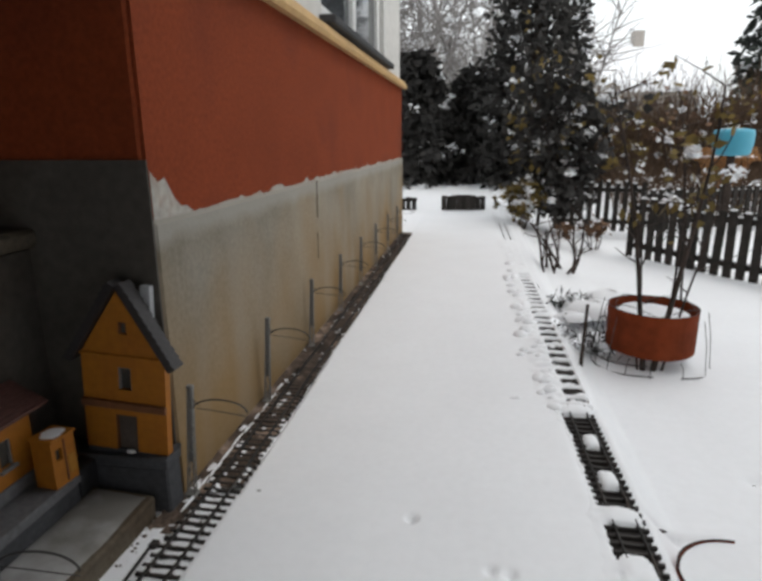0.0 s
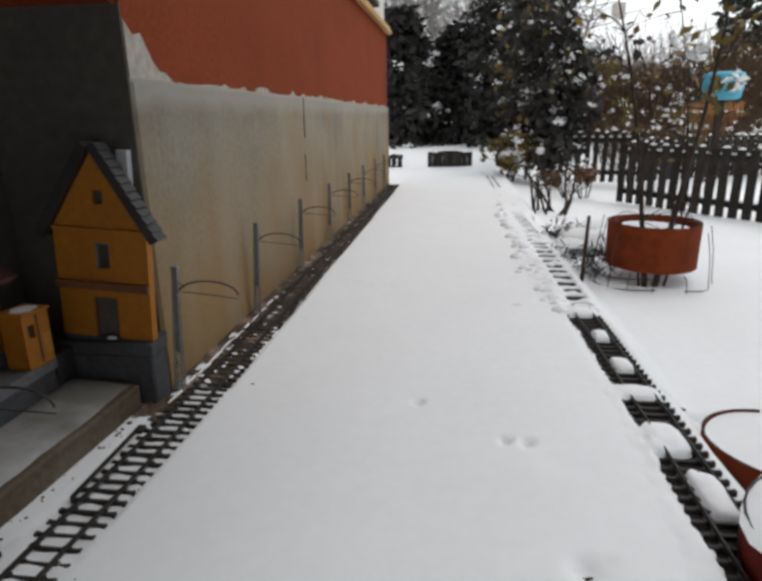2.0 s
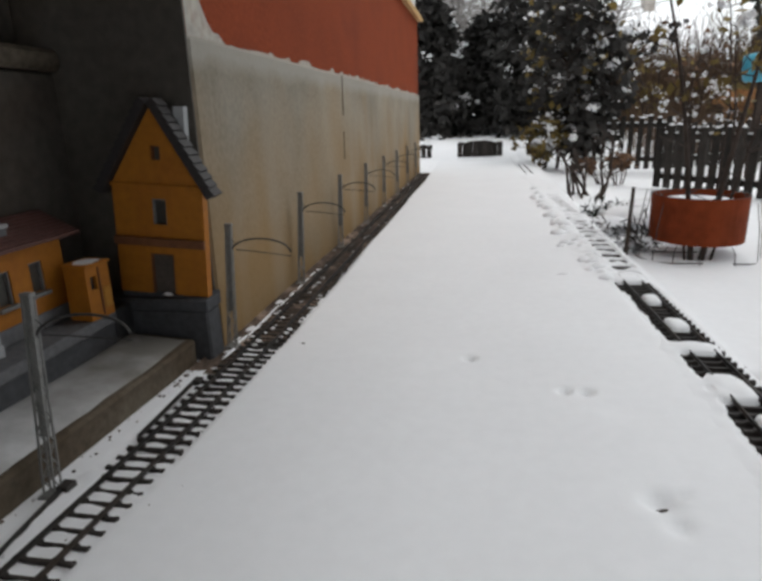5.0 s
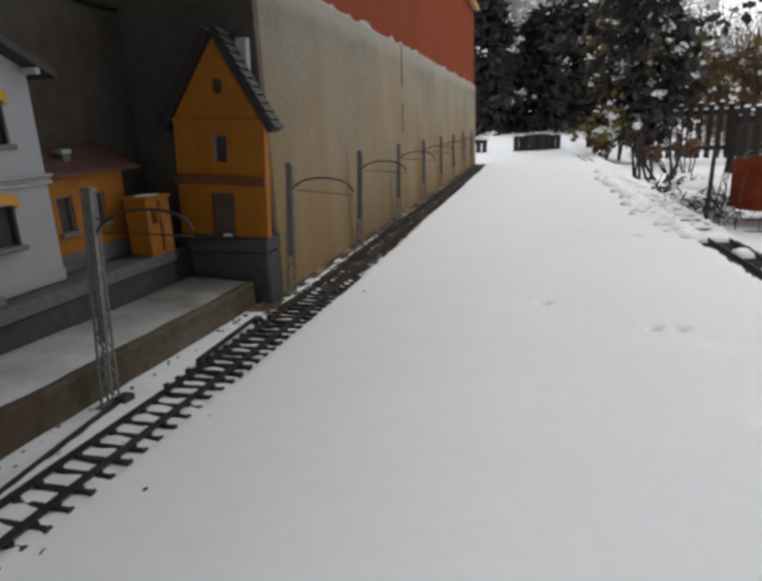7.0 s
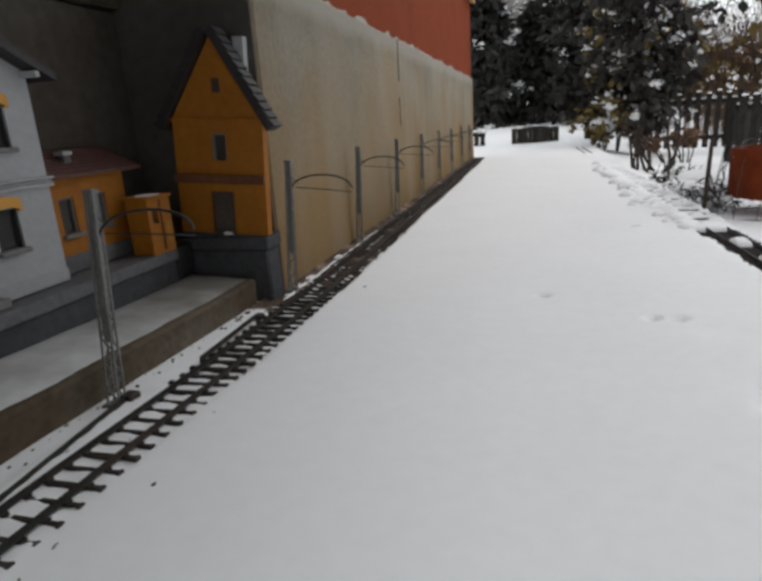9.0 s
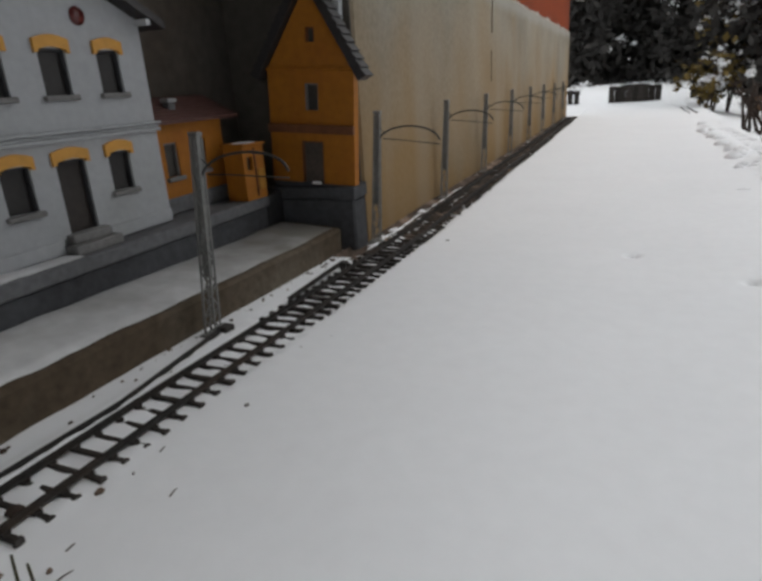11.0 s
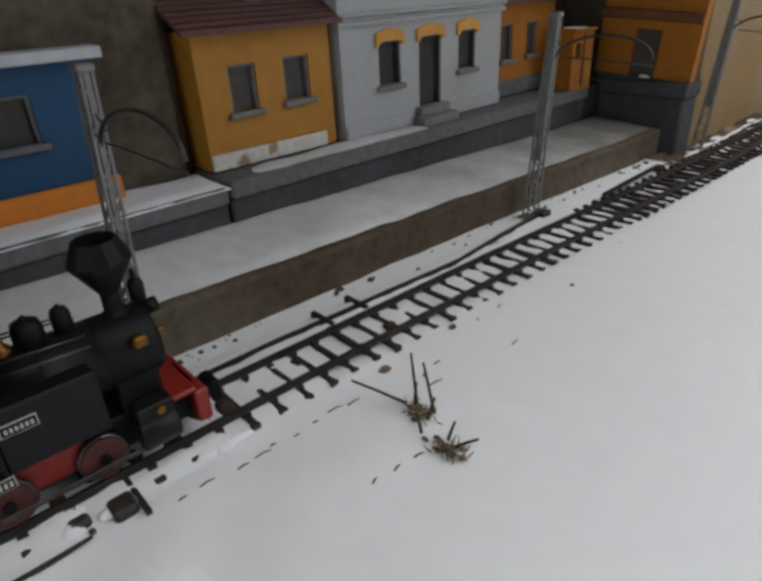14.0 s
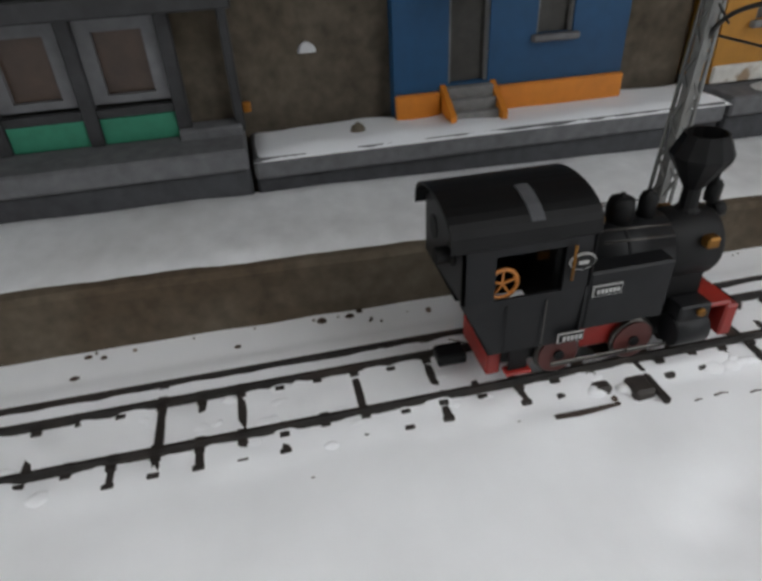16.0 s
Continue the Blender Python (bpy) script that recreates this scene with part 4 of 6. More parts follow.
ys2 = [0.30 + 0.05 * i for i in range(78)]
SIDE_UP = 0.013
for s in (-1, 1):
    part("rail", rail_bm([(side_x(y) + s * GAUGE / 2, y, ground_z(y) + SIDE_UP - 0.0005 - (0.009 if y > 1.36 else 0)) for y in ys2]), RAIL, side_track)
bm = bmesh.new()
for y in [0.32 + 0.05 * i for i in range(44)]:
    box(bm, side_x(y) - 0.028, side_x(y) + 0.028, y, y + 0.047, ground_z(y) - 0.03, ground_z(y) + SIDE_UP - (0.006 if y < 1.3 else 0.0015), 0.001)
part("track_bed", bm, FENCE, side_track, "dark wooden bed under the track", "stuff")
# turnout: the diverging rail and its point blades
turnout = thing("track_turnout", pose(0, 0, 0), "rusty turnout rails beside the main track", "turnout")
dx = lambda y: -0.500 - 0.003 * min(1.0, max(0.0, (0.30 - y) / 0.06)) + 0.004 * min(1.0, max(0.0, (y - 0.33) / 0.08)) - 0.014 * max(0.0, (y - 0.42) / 0.14)
part("diverging_rail", rail_bm([(dx(y), y, 0.0008) for y in [-0.5 + 0.02 * i for i in range(54)]]), RAIL, turnout)
part("closure_rail", rail_bm([(track_x(y) - 0.029 - 0.010 * (y - 0.66) / 0.15, y, ground_z(y) + 0.0010) for y in [0.66 + 0.02 * i for i in range(8)]]), RAIL, turnout)
part("frog", boxes((-0.506, -0.495, 0.806, 0.820, -0.012, -0.001), bevel=0.001), SLEEPER, turnout)
part("frog", boxes((-0.516, -0.503, 0.560, 0.574, -0.004, 0.006), bevel=0.001), SLEEPER, turnout)
for y0, x0 in ((0.313, -0.520), (0.280, -0.519)):
    bm = boxes((x0, -0.494, y0 - 0.0022, y0 + 0.0022, -0.004, 0.0042), bevel=0.0008)
    part("long_tie", bm, SLEEPER, turnout)
part("point_motor", boxes((-0.444, -0.430, 0.098, 0.110, -0.006, 0.004), (-0.446, -0.438, 0.080, 0.090, -0.006, 0.003), bevel=0.0018), SLEEPER, turnout, "black point lever box")
part("point_rod", boxes((-0.49, -0.424, 0.1105, 0.1132, -0.002, 0.0022)), SLEEPER, turnout)

# ---------------------------------------------------------------- catenary masts
def mast_thing(lattice):
    ob = thing("catenary_mast", pose(0, 0, 0), "grey lattice catenary mast with a curved wire arm" if lattice else "slim grey catenary mast with a curved wire arm", "catenary mast", "catenary masts")
    H = 0.190
    part("foot", boxes((-0.010, 0.010, -0.010, 0.010, -0.012, 0.003), bevel=0.0015), MAST, ob)
    if lattice:
        for sx in (-1, 1):
            for sy in (-1, 1):
                bm = bmesh.new()
                tube(bm, [(sx * 0.0058, sy * 0.0045, 0.002), (sx * 0.0036, sy * 0.003, H)], 0.0011, 4)
                part("leg", bm, MAST, ob)
        bm = bmesh.new()
        for k in range(15):
            z0, z1 = 0.006 + k * 0.0118, 0.006 + (k + 1) * 0.0118
            w = 0.0056 - 0.0022 * k / 15
            d = 0.0044 - 0.0015 * k / 15
            for sy in (-1, 1):
                s = 1 if k % 2 else -1
                tube(bm, [(-s * w, sy * d, z0), (s * w, sy * d, z1)], 0.0007, 4)
            for sx in (-1, 1):
                s = 1 if k % 2 else -1
                tube(bm, [(sx * w, -s * d, z0), (sx * w, s * d, z1)], 0.0007, 4)
        part("lacing", bm, MAST, ob, "", "stuff")
        part("web", boxes((-0.0040, 0.0040, -0.0015, 0.0015, 0.060, H)), MAST, ob)
    else:
        bm = bmesh.new()
        box(bm, -0.0058, 0.0058, -0.0042, 0.0042, 0.0, H, 0.0008, 0.35)
        part("post", bm, MAST, ob)
    part("cap", boxes((-0.0055, 0.0055, -0.0045, 0.0045, H, H + 0.004), bevel=0.001), MAST, ob)
    bm = bmesh.new()
    pts = []
    for k in range(19):
        a = math.radians(172 - 9.1 * k)
        pts.append((0.0480 + 0.0460 * math.cos(a), 0, 0.1465 + 0.0255 * math.sin(a) ** 0.8 + 0.006 * k / 18))
    tube(bm, pts, 0.0013, 6)
    arm = part("arm", bm, WIRE, ob)
    bm = bmesh.new()
    tube(bm, [(0.010, 0, 0.1560), (0.035, 0, 0.1555), (0.065, 0, 0.1540), (0.094, 0, 0.1525)], 0.0007, 5)
    tube(bm, [(0.004, 0, 0.170), (0.014, 0, 0.162)], 0.0006, 4)
    part("wire", bm, WIRE, arm)
    return ob


first = mast_thing(True)
MASTS = [(-0.522, 0.155, 0, 1.0), (-0.519, 0.560, 0, 1.0)]
MASTS += [(-0.5065, 0.942 + 0.3575 * i, 0, 1.0) for i in range(8)]
for i, (x, y, rz, s) in enumerate(MASTS):
    m = pose(x, y, ground_z(y) - 0.002, (-3.2, -6, 0, 0, 0, 0, 0, 0, 0, 0)[i], (-1, 0, 4, 3.2, 2.2, 1.5, 1, 0, 0, 0)[i], (3, 3, 2, 0, 0, 0, 0, 0, 0, 0)[i])
    if i == 0:
        first.matrix_basis = m
    else:
        copy_thing(first, m)

# ---------------------------------------------------------------- locomotive
# A darker red than the buffer beams.
WHEEL_RED = mat("dark_red_wheel", (0.065, 0.011, 0.008), 0.5, 0.3, 90, 0.05)


def locomotive(x, y, z):
    """Local x across (right side positive), y forward, z up from the rail head."""
    ob = thing("steam_locomotive", pose(x, y, z), "small black and red model steam tank locomotive on the track", "model locomotive")
    W = 0.029
    # frames and buffer beams
    part("frame", boxes((-0.014, 0.014, 0.012, 0.150, 0.008, 0.028), bevel=0.001), LOCO_TOP, ob)
    for yy, n, hw, za, zb in ((0.014, "rear_beam", 0.019, 0.006, 0.022), (0.148, "front_beam", 0.0245, 0.008, 0.028)):
        part(n, boxes((-hw, hw, yy - 0.004, yy + 0.004, za, zb), bevel=0.0012), LOCO_RED, ob, "red buffer beam")
    part("front_deck", boxes((-0.0245, 0.0245, 0.132, 0.146, 0.0285, 0.0315), bevel=0.0008), LOCO_RED, ob, "red front deck")
    part("coupler", boxes((-0.006, 0.006, 0.152, 0.166, 0.008, 0.016), (-0.008, 0.008, 0.160, 0.166, 0.004, 0.018), bevel=0.001), LOCO_TOP, ob)
    part("coupler", boxes((-0.006, 0.006, -0.012, 0.004, 0.006, 0.013), bevel=0.001), LOCO_TOP, ob)
    # cab: side plates with an opening, rear plate that leans in at the foot
    cab = part("cab", boxes((-W, W, 0.0535, 0.055, 0.028, 0.090)), LOCO, ob)
    for s in (-1, 1):
        bm = wall_with_holes(0.0555, 0.0905, 0.0016, [(0.007, 0.041, 0.060, 0.083)], 0.026)
        for v in bm.verts:
            k = max(0, (0.055 - v.co.z) / 0.03)
            if v.co.x < 0.002:
                v.co.x += 0.019 * min(1, k) - 0.009
            px, py, pz = v.co
            v.co = Vector((s * (W - py - 0.003 * k), px, pz))
        bmesh.ops.recalc_face_normals(bm, faces=bm.faces[:])
        side = part("cab_side", bm, LOCO, ob)
        part("door_edge", boxes((s * (W + 0.0001), s * (W + 0.0007), 0.0135, 0.0141, 0.030, 0.056)) if s > 0 else boxes((-W - 0.0007, -W - 0.0001, 0.0135, 0.0141, 0.030, 0.058)), LOCO_TOP, side)
        part("door_edge", boxes((s * (W + 0.0001), s * (W + 0.0007), 0.0335, 0.0341, 0.030, 0.056)) if s > 0 else boxes((-W - 0.0007, -W - 0.0001, 0.0335, 0.0341, 0.030, 0.058)), STEEL, side)
        bm = bmesh.new()
        tube(bm, [(s * (W + 0.002), 0.0440, 0.066), (s * (W + 0.002), 0.0440, 0.084)], 0.0008, 5)
        part("handrail", bm, BRASS, side)
    bm = bmesh.new()
    prism(bm, [(-W, 0.090), (-W, 0.060), (-W + 0.007, 0.028), (W - 0.007, 0.028), (W, 0.060), (W, 0.090), (W * 0.5, 0.1005), (0, 0.1030), (-W * 0.5, 0.1005)], 0.0, 0.002)
    for v in bm.verts:
        v.co.y += 0.009 if v.co.z < 0.05 else -0.009
    rear = part("cab_rear", bm, LOCO, ob)
    for s in (-1, 1):
        part("rear_window", lathe(bmesh.new(), [(0.006, -0.0006), (0.006, 0.0002)], 18, (s * 0.014, -0.009, 0.080), "y"), LOCO_TOP, rear)
    bm = bmesh.new()
    arc = [(-(W + 0.0010), 0.0885)] + [((W + 0.0008) * math.sin(a), 0.0898 + 0.0150 * math.cos(a) ** 0.8) for a in [math.pi * (i / 16 - 0.5) * 0.985 for i in range(17)]] + [(W + 0.0010, 0.0885)]
    prism(bm, arc + [(a * 0.97, b - 0.0014) for a, b in arc[::-1]], -0.0145, 0.0565)
    roof = part("cab_roof", bm, LOCO_TOP, ob, "curved black cab roof")
    bm = bmesh.new()
    rib = [(x_, z_ + 0.0006) for x_, z_ in arc if 0.004 < x_ < 0.028]
    prism(bm, rib + [(x_, z_ - 0.001) for x_, z_ in rib[::-1]], 0.0225, 0.0290)
    part("roof_rib", bm, CONCRETE, roof, "grey strip across the roof")
    part("rear_lamp", lathe(bmesh.new(), [(0.0036, -0.009), (0.0040, -0.0085), (0.0040, -0.003), (0.0022, -0.0005)], 14, (0.016, -0.009, 0.081), "y"), LOCO_TOP, ob)
    # controls
    part("backhead", boxes((-0.018, 0.018, 0.043, 0.053, 0.030, 0.082), bevel=0.002), LOCO_TOP, ob)
    wheel = part("handwheel", bmesh_ring((W - 0.0045, 0.0125, 0.0660), 0.0074, 0.0011), WHEEL_PAINT, ob, "orange spoked handwheel")
    bm = bmesh.new()
    for k in range(5):
        a = 2 * math.pi * k / 5 + 0.3
        tube(bm, [(W - 0.0045, 0.0125, 0.0660), (W - 0.0045, 0.0125 + 0.0076 * math.cos(a), 0.0660 + 0.0076 * math.sin(a))], 0.0007, 4)
    part("spoke", bm, WHEEL_PAINT, wheel)
    part("gauge", lathe(bmesh.new(), [(0.0035, 0.0), (0.0035, 0.003)], 14, (0.004, 0.040, 0.078), "y"), BRASS, ob)
    part("valve", boxes((0.010, 0.022, 0.039, 0.042, 0.080, 0.082), (0.008, 0.010, 0.037, 0.043, 0.066, 0.070)), BRASS, ob)
    # boiler, smokebox, tanks
    part("boiler", lathe(bmesh.new(), [(0.0190, 0.056), (0.0190, 0.108)], 28, (0, 0, 0.058), "y"), LOCO, ob)
    part("boiler_band", lathe(bmesh.new(), [(0.0194, 0.082), (0.0194, 0.084)], 28, (0, 0, 0.058), "y"), LOCO, ob)
    smoke = part("smokebox", lathe(bmesh.new(), [(0.0186, 0.107), (0.0190, 0.109), (0.0190, 0.134), (0.0175, 0.137), (0.010, 0.139), (0.002, 0.1395)], 28, (0, 0, 0.058), "y"), LOCO_TOP, ob)
    part("smokebox_knob", lathe(bmesh.new(), [(0.0025, 0.139), (0.0025, 0.144)], 10, (0, 0, 0.058), "y"), BRASS, smoke)
    part("saddle", boxes((-0.015, 0.015, 0.110, 0.132, 0.028, 0.050), bevel=0.001), LOCO_TOP, ob)
    for s in (-1, 1):
        x0, x1 = (0.0165, 0.0288) if s > 0 else (-0.0288, -0.0165)
        tank = part("side_tank", boxes((x0, x1, 0.0556, 0.1005, 0.0335, 0.0660), bevel=0.0010), LOCO, ob)
        f = s * 0.0289
        a, b = min(f, f + s * 0.0006), max(f, f + s * 0.0006)
        pl = part("name_plate", boxes((a, b, 0.0575, 0.0730, 0.0530, 0.0590)), WHITE_INK, tank, "white-edged plate with unreadable letters")
        f2 = s * 0.0296
        a, b = min(f2, f2 + s * 0.0004), max(f2, f2 + s * 0.0004)
        part("plate_field", boxes((a, b, 0.0581, 0.0724, 0.0536, 0.0584)), LOCO_TOP, pl)
        part("plate_writing", boxes(*[(a + 0.0002 * s, b + 0.0003 * s, 0.0594 + i * 0.0021, 0.0607 + i * 0.0021, 0.0549, 0.0571) for i in range(6)]), WHITE_INK, pl, "", "stuff")
        fc = s * (W + 0.0002)
        a, b = min(fc, fc + s * 0.0006), max(fc, fc + s * 0.0006)
        pl = part("number_plate", boxes((a, b, 0.0425, 0.0565, 0.0285, 0.0342)), WHITE_INK, ob, "white-edged plate with bars")
        part("plate_field", boxes((a + 0.0005 * s, b + 0.0004 * s, 0.0430, 0.0560, 0.0290, 0.0337)), LOCO_TOP, pl)
        part("plate_writing", boxes(*[(a + 0.0007 * s, b + 0.0007 * s, 0.0450 + i * 0.0022, 0.0463 + i * 0.0022, 0.0300, 0.0327) for i in range(5)]), WHITE_INK, pl, "", "stuff")
        part("plate_bracket", boxes((min(s * 0.024, fc), max(s * 0.024, fc), 0.046, 0.053, 0.0295, 0.0335)), LOCO, pl)
        ov = part("oval_plate", oval((s * (W + 0.0006), 0.0490, 0.0745), 0.0066, 0.0042), WHITE_INK, ob, "white-rimmed oval works plate")
        part("plate_field", oval((s * (W + 0.0012), 0.0490, 0.0745), 0.0059, 0.0035), LOCO_TOP, ov)
        part("plate_writing", boxes((min(s * (W + 0.0013), s * (W + 0.002)), max(s * (W + 0.0013), s * (W + 0.002)), 0.0465, 0.0515, 0.0737, 0.0753)), WHITE_INK, ov, "", "stuff")
        # cylinder, wheels and rods
        cyl = part("cylinder", lathe(bmesh.new(), [(0.0085, 0.112), (0.0092, 0.113), (0.0092, 0.131), (0.0085, 0.132)], 18, (s * 0.0222, 0, 0.0175), "y"), LOCO, ob)
        part("cylinder_casing", boxes((min(s * 0.015, s * 0.027), max(s * 0.015, s * 0.027), 0.113, 0.132, 0.0125, 0.034), bevel=0.001), LOCO, cyl)
        a, b = min(s * 0.0272, s * 0.0278), max(s * 0.0272, s * 0.0278)
        pl = part("cylinder_plate", boxes((a, b, 0.121, 0.132, 0.0145, 0.0200)), WHITE_INK, cyl)
        part("plate_field", boxes((a + 0.0004 * s, b + 0.0003 * s, 0.1216, 0.1314, 0.0151, 0.0194)), LOCO, pl)
        part("drain_cock", lathe(bmesh.new(), [(0.0022, 0), (0.0026, 0.001), (0.0018, 0.003)], 10, (s * 0.0275, 0.124, 0.031), "x"), BRASS, cyl)
        part("lubricator", boxes((min(s * 0.016, s * 0.0225), max(s * 0.016, s * 0.0225), 0.122, 0.129, 0.064, 0.070), bevel=0.001), BRASS, ob)
        for wy in (0.050, 0.094):
            wh = part("wheel", lathe(bmesh.new(), [(0.0118, 0.0), (0.0128, 0.0004), (0.0128, 0.0028), (0.0118, 0.0032)], 26, (s * 0.0174 - 0.0016, wy, 0.0128), "x"), STEEL, ob, "white-rimmed driving wheel")
            bm = bmesh.new()
            lathe(bm, [(0.0112, 0.0), (0.0112, 0.0009)], 24, (s * 0.0194 - 0.0004, wy, 0.0128), "x")
            part("wheel_centre", bm, WHEEL_RED, wh, "dark red wheel centre")
            part("hub", lathe(bmesh.new(), [(0.0028, -0.001), (0.0028, 0.001)], 12, (s * 0.0205, wy, 0.0128), "x"), LOCO_TOP, wh)
        ob2 = part("coupling_rod", boxes((min(s * 0.0218, s * 0.0230), max(s * 0.0218, s * 0.0230), 0.045, 0.099, 0.0072, 0.0100), bevel=0.0004), STEEL, ob)
        part("connecting_rod", boxes((min(s * 0.0234, s * 0.0244), max(s * 0.0234, s * 0.0244), 0.088, 0.116, 0.0085, 0.0112), bevel=0.0004), STEEL, ob)
        part("frame_panel", boxes((min(s * 0.0125, s * 0.0150), max(s * 0.0125, s * 0.0150), 0.056, 0.088, 0.010, 0.0345), bevel=0.0006), LOCO_RED, ob, "dark red frame plate")
        bm = bmesh.new()
        tube(bm, [(s * 0.019, 0.066, 0.0755), (s * 0.019, 0.104, 0.0735)], 0.0006, 5)
        tube(bm, [(s * 0.0145, 0.066, 0.0795), (s * 0.0145, 0.104, 0.0775)], 0.0006, 5)
        part("pipe", bm, STEEL, ob)
        st = part("cab_step", boxes((min(s * 0.020, s * 0.027), max(s * 0.020, s * 0.027), 0.018, 0.032, 0.010, 0.012), bevel=0.0004), LOCO_RED, ob)
        part("hanger", boxes((min(s * 0.0225, s * 0.0245), max(s * 0.0225, s * 0.0245), 0.020, 0.030, 0.012, 0.030)), LOCO_TOP, st)
    # fittings on the boiler
    part("safety_valve", lathe(bmesh.new(), [(0.005, 0.074), (0.005, 0.079), (0.003, 0.081), (0.0022, 0.086)], 14, (0, 0.071, 0)), BRASS, ob)
    part("sand_dome", lathe(bmesh.new(), [(0.0072, 0.072), (0.0070, 0.084), (0.0060, 0.0875), (0.003, 0.0890), (0.0012, 0.0892), (0.0012, 0.0905)], 20, (0, 0.084, 0)), LOCO_TOP, ob)
    part("steam_dome", lathe(bmesh.new(), [(0.0048, 0.072), (0.0046, 0.0860), (0.0036, 0.0885), (0.001, 0.0895), (0.0009, 0.0905)], 18, (0, 0.099, 0)), LOCO_TOP, ob)
    bm = lathe(bmesh.new(), [(0.0068, 0.073), (0.0066, 0.077), (0.0048, 0.0785), (0.0046, 0.088), (0.0146, 0.1035), (0.0152, 0.1055), (0.0105, 0.1155), (0.0095, 0.1155), (0.0090, 0.1060)], 12, (0, 0.123, 0))
    for f in bm.faces:
        f.smooth = False
    part("chimney", bm, LOCO_TOP, ob, "black diamond spark-arrester chimney")
    part("bell", lathe(bmesh.new(), [(0.0016, 0.0745), (0.0016, 0.0790), (0.0040, 0.0795), (0.0042, 0.0880), (0.0030, 0.0900), (0.0014, 0.0905), (0.0012, 0.0950), (0.0004, 0.0962)], 14, (0, 0.136, 0)), LOCO_TOP, ob)
    part("head_lamp", lathe(bmesh.new(), [(0.0042, 0.138), (0.0042, 0.144)], 14, (0.0, 0, 0.0735), "y"), LOCO_TOP, ob)
    return ob


def bmesh_ring(c, R, r, n=22, k=6):
    bm = bmesh.new()
    rings = []
    for i in range(n):
        a = 2 * math.pi * i / n
        rings.append([bm.verts.new((c[0] + r * math.sin(2 * math.pi * j / k), c[1] + (R + r * math.cos(2 * math.pi * j / k)) * math.cos(a), c[2] + (R + r * math.cos(2 * math.pi * j / k)) * math.sin(a))) for j in range(k)])
    for i in range(n):
        a, b = rings[i], rings[(i + 1) % n]
        for j in range(k):
            bm.faces.new((a[j], a[(j + 1) % k], b[(j + 1) % k], b[j])).smooth = True
    bmesh.ops.recalc_face_normals(bm, faces=bm.faces[:])
    return bm


def oval(c, ry, rz):
    bm = bmesh.new()
    lathe(bm, [(1.0, -0.0005), (1.0, 0.0005)], 24, (0, 0, 0), "x")
    for v in bm.verts:
        v.co = Vector((c[0] + v.co.x, c[1] + v.co.y * ry, c[2] + v.co.z * rz))
    return bm


LOCO_Y = 0.015
loco = locomotive(track_x(LOCO_Y), LOCO_Y, 0.0064)
loco.scale = (0.95, 0.97, 1.0)

# ---------------------------------------------------------------- small things on the snow
def blade_tuft(name, x, y, rows, label):
    ob = thing(name, pose(x, y, 0.0), label, "grass tuft", "grass tufts")
    for p, q in rows:
        bm = bmesh.new()
        p, q = Vector(p), Vector(q)
        tube(bm, [p, (p + q) / 2 + Vector((0, 0, 0.0004)), q], 0.0010, 6, 0.0007)
        part("blade", bm, STALK, ob, "stout dull olive stalk")
    r = random.Random(int(abs(x) * 1000))
    bm = bmesh.new()
    for i in range(70):
        a = r.uniform(0, 6.28)
        p = Vector((r.gauss(0.003, 0.006), r.gauss(-0.003, 0.0032), -0.0004))
        tube(bm, [p, p + Vector((math.cos(a) * 0.0045, math.sin(a) * 0.0035, r.uniform(0.0005, 0.003)))], 0.0005, 4, 0.0002)
    for i in range(6):
        lumps(bm, r.gauss(0.003, 0.006), r.gauss(-0.003, 0.003), -0.0003, r.uniform(0.002, 0.004), r.uniform(0.0012, 0.002), 0.0016, i, 9)
    part("litter", bm, STRAW, ob, "matted brown leaf litter")


blade_tuft("grass_tuft", -0.386, 0.258, [((-0.004, 0.002, 0), (-0.016, 0.010, 0.026)), ((-0.006, -0.004, 0.002), (-0.034, -0.022, 0.014)), ((0.010, 0.002, 0), (-0.006, 0.010, 0.024)), ((0.010, -0.004, 0.0), (0.014, -0.002, 0.016)), ((-0.004, 0, 0), (-0.006, 0.004, 0.013))], "tuft of dry grass blades poking through snow")
blade_tuft("grass_tuft", -0.352, 0.247, [((-0.018, -0.004, 0), (-0.023, -0.002, 0.011)), ((0.002, 0, 0), (0.012, 0.008, 0.007)), ((-0.004, 0.002, 0), (-0.006, 0.010, 0.007))], "flattened tuft of dry grass in the snow")


def stick(pts, r, material, label, name="stick"):
    bm = bmesh.new()
    tube(bm, pts, r, 6, r * 0.5)
    tagged(part(name, bm, material, None, label), "", "stick", "sticks")


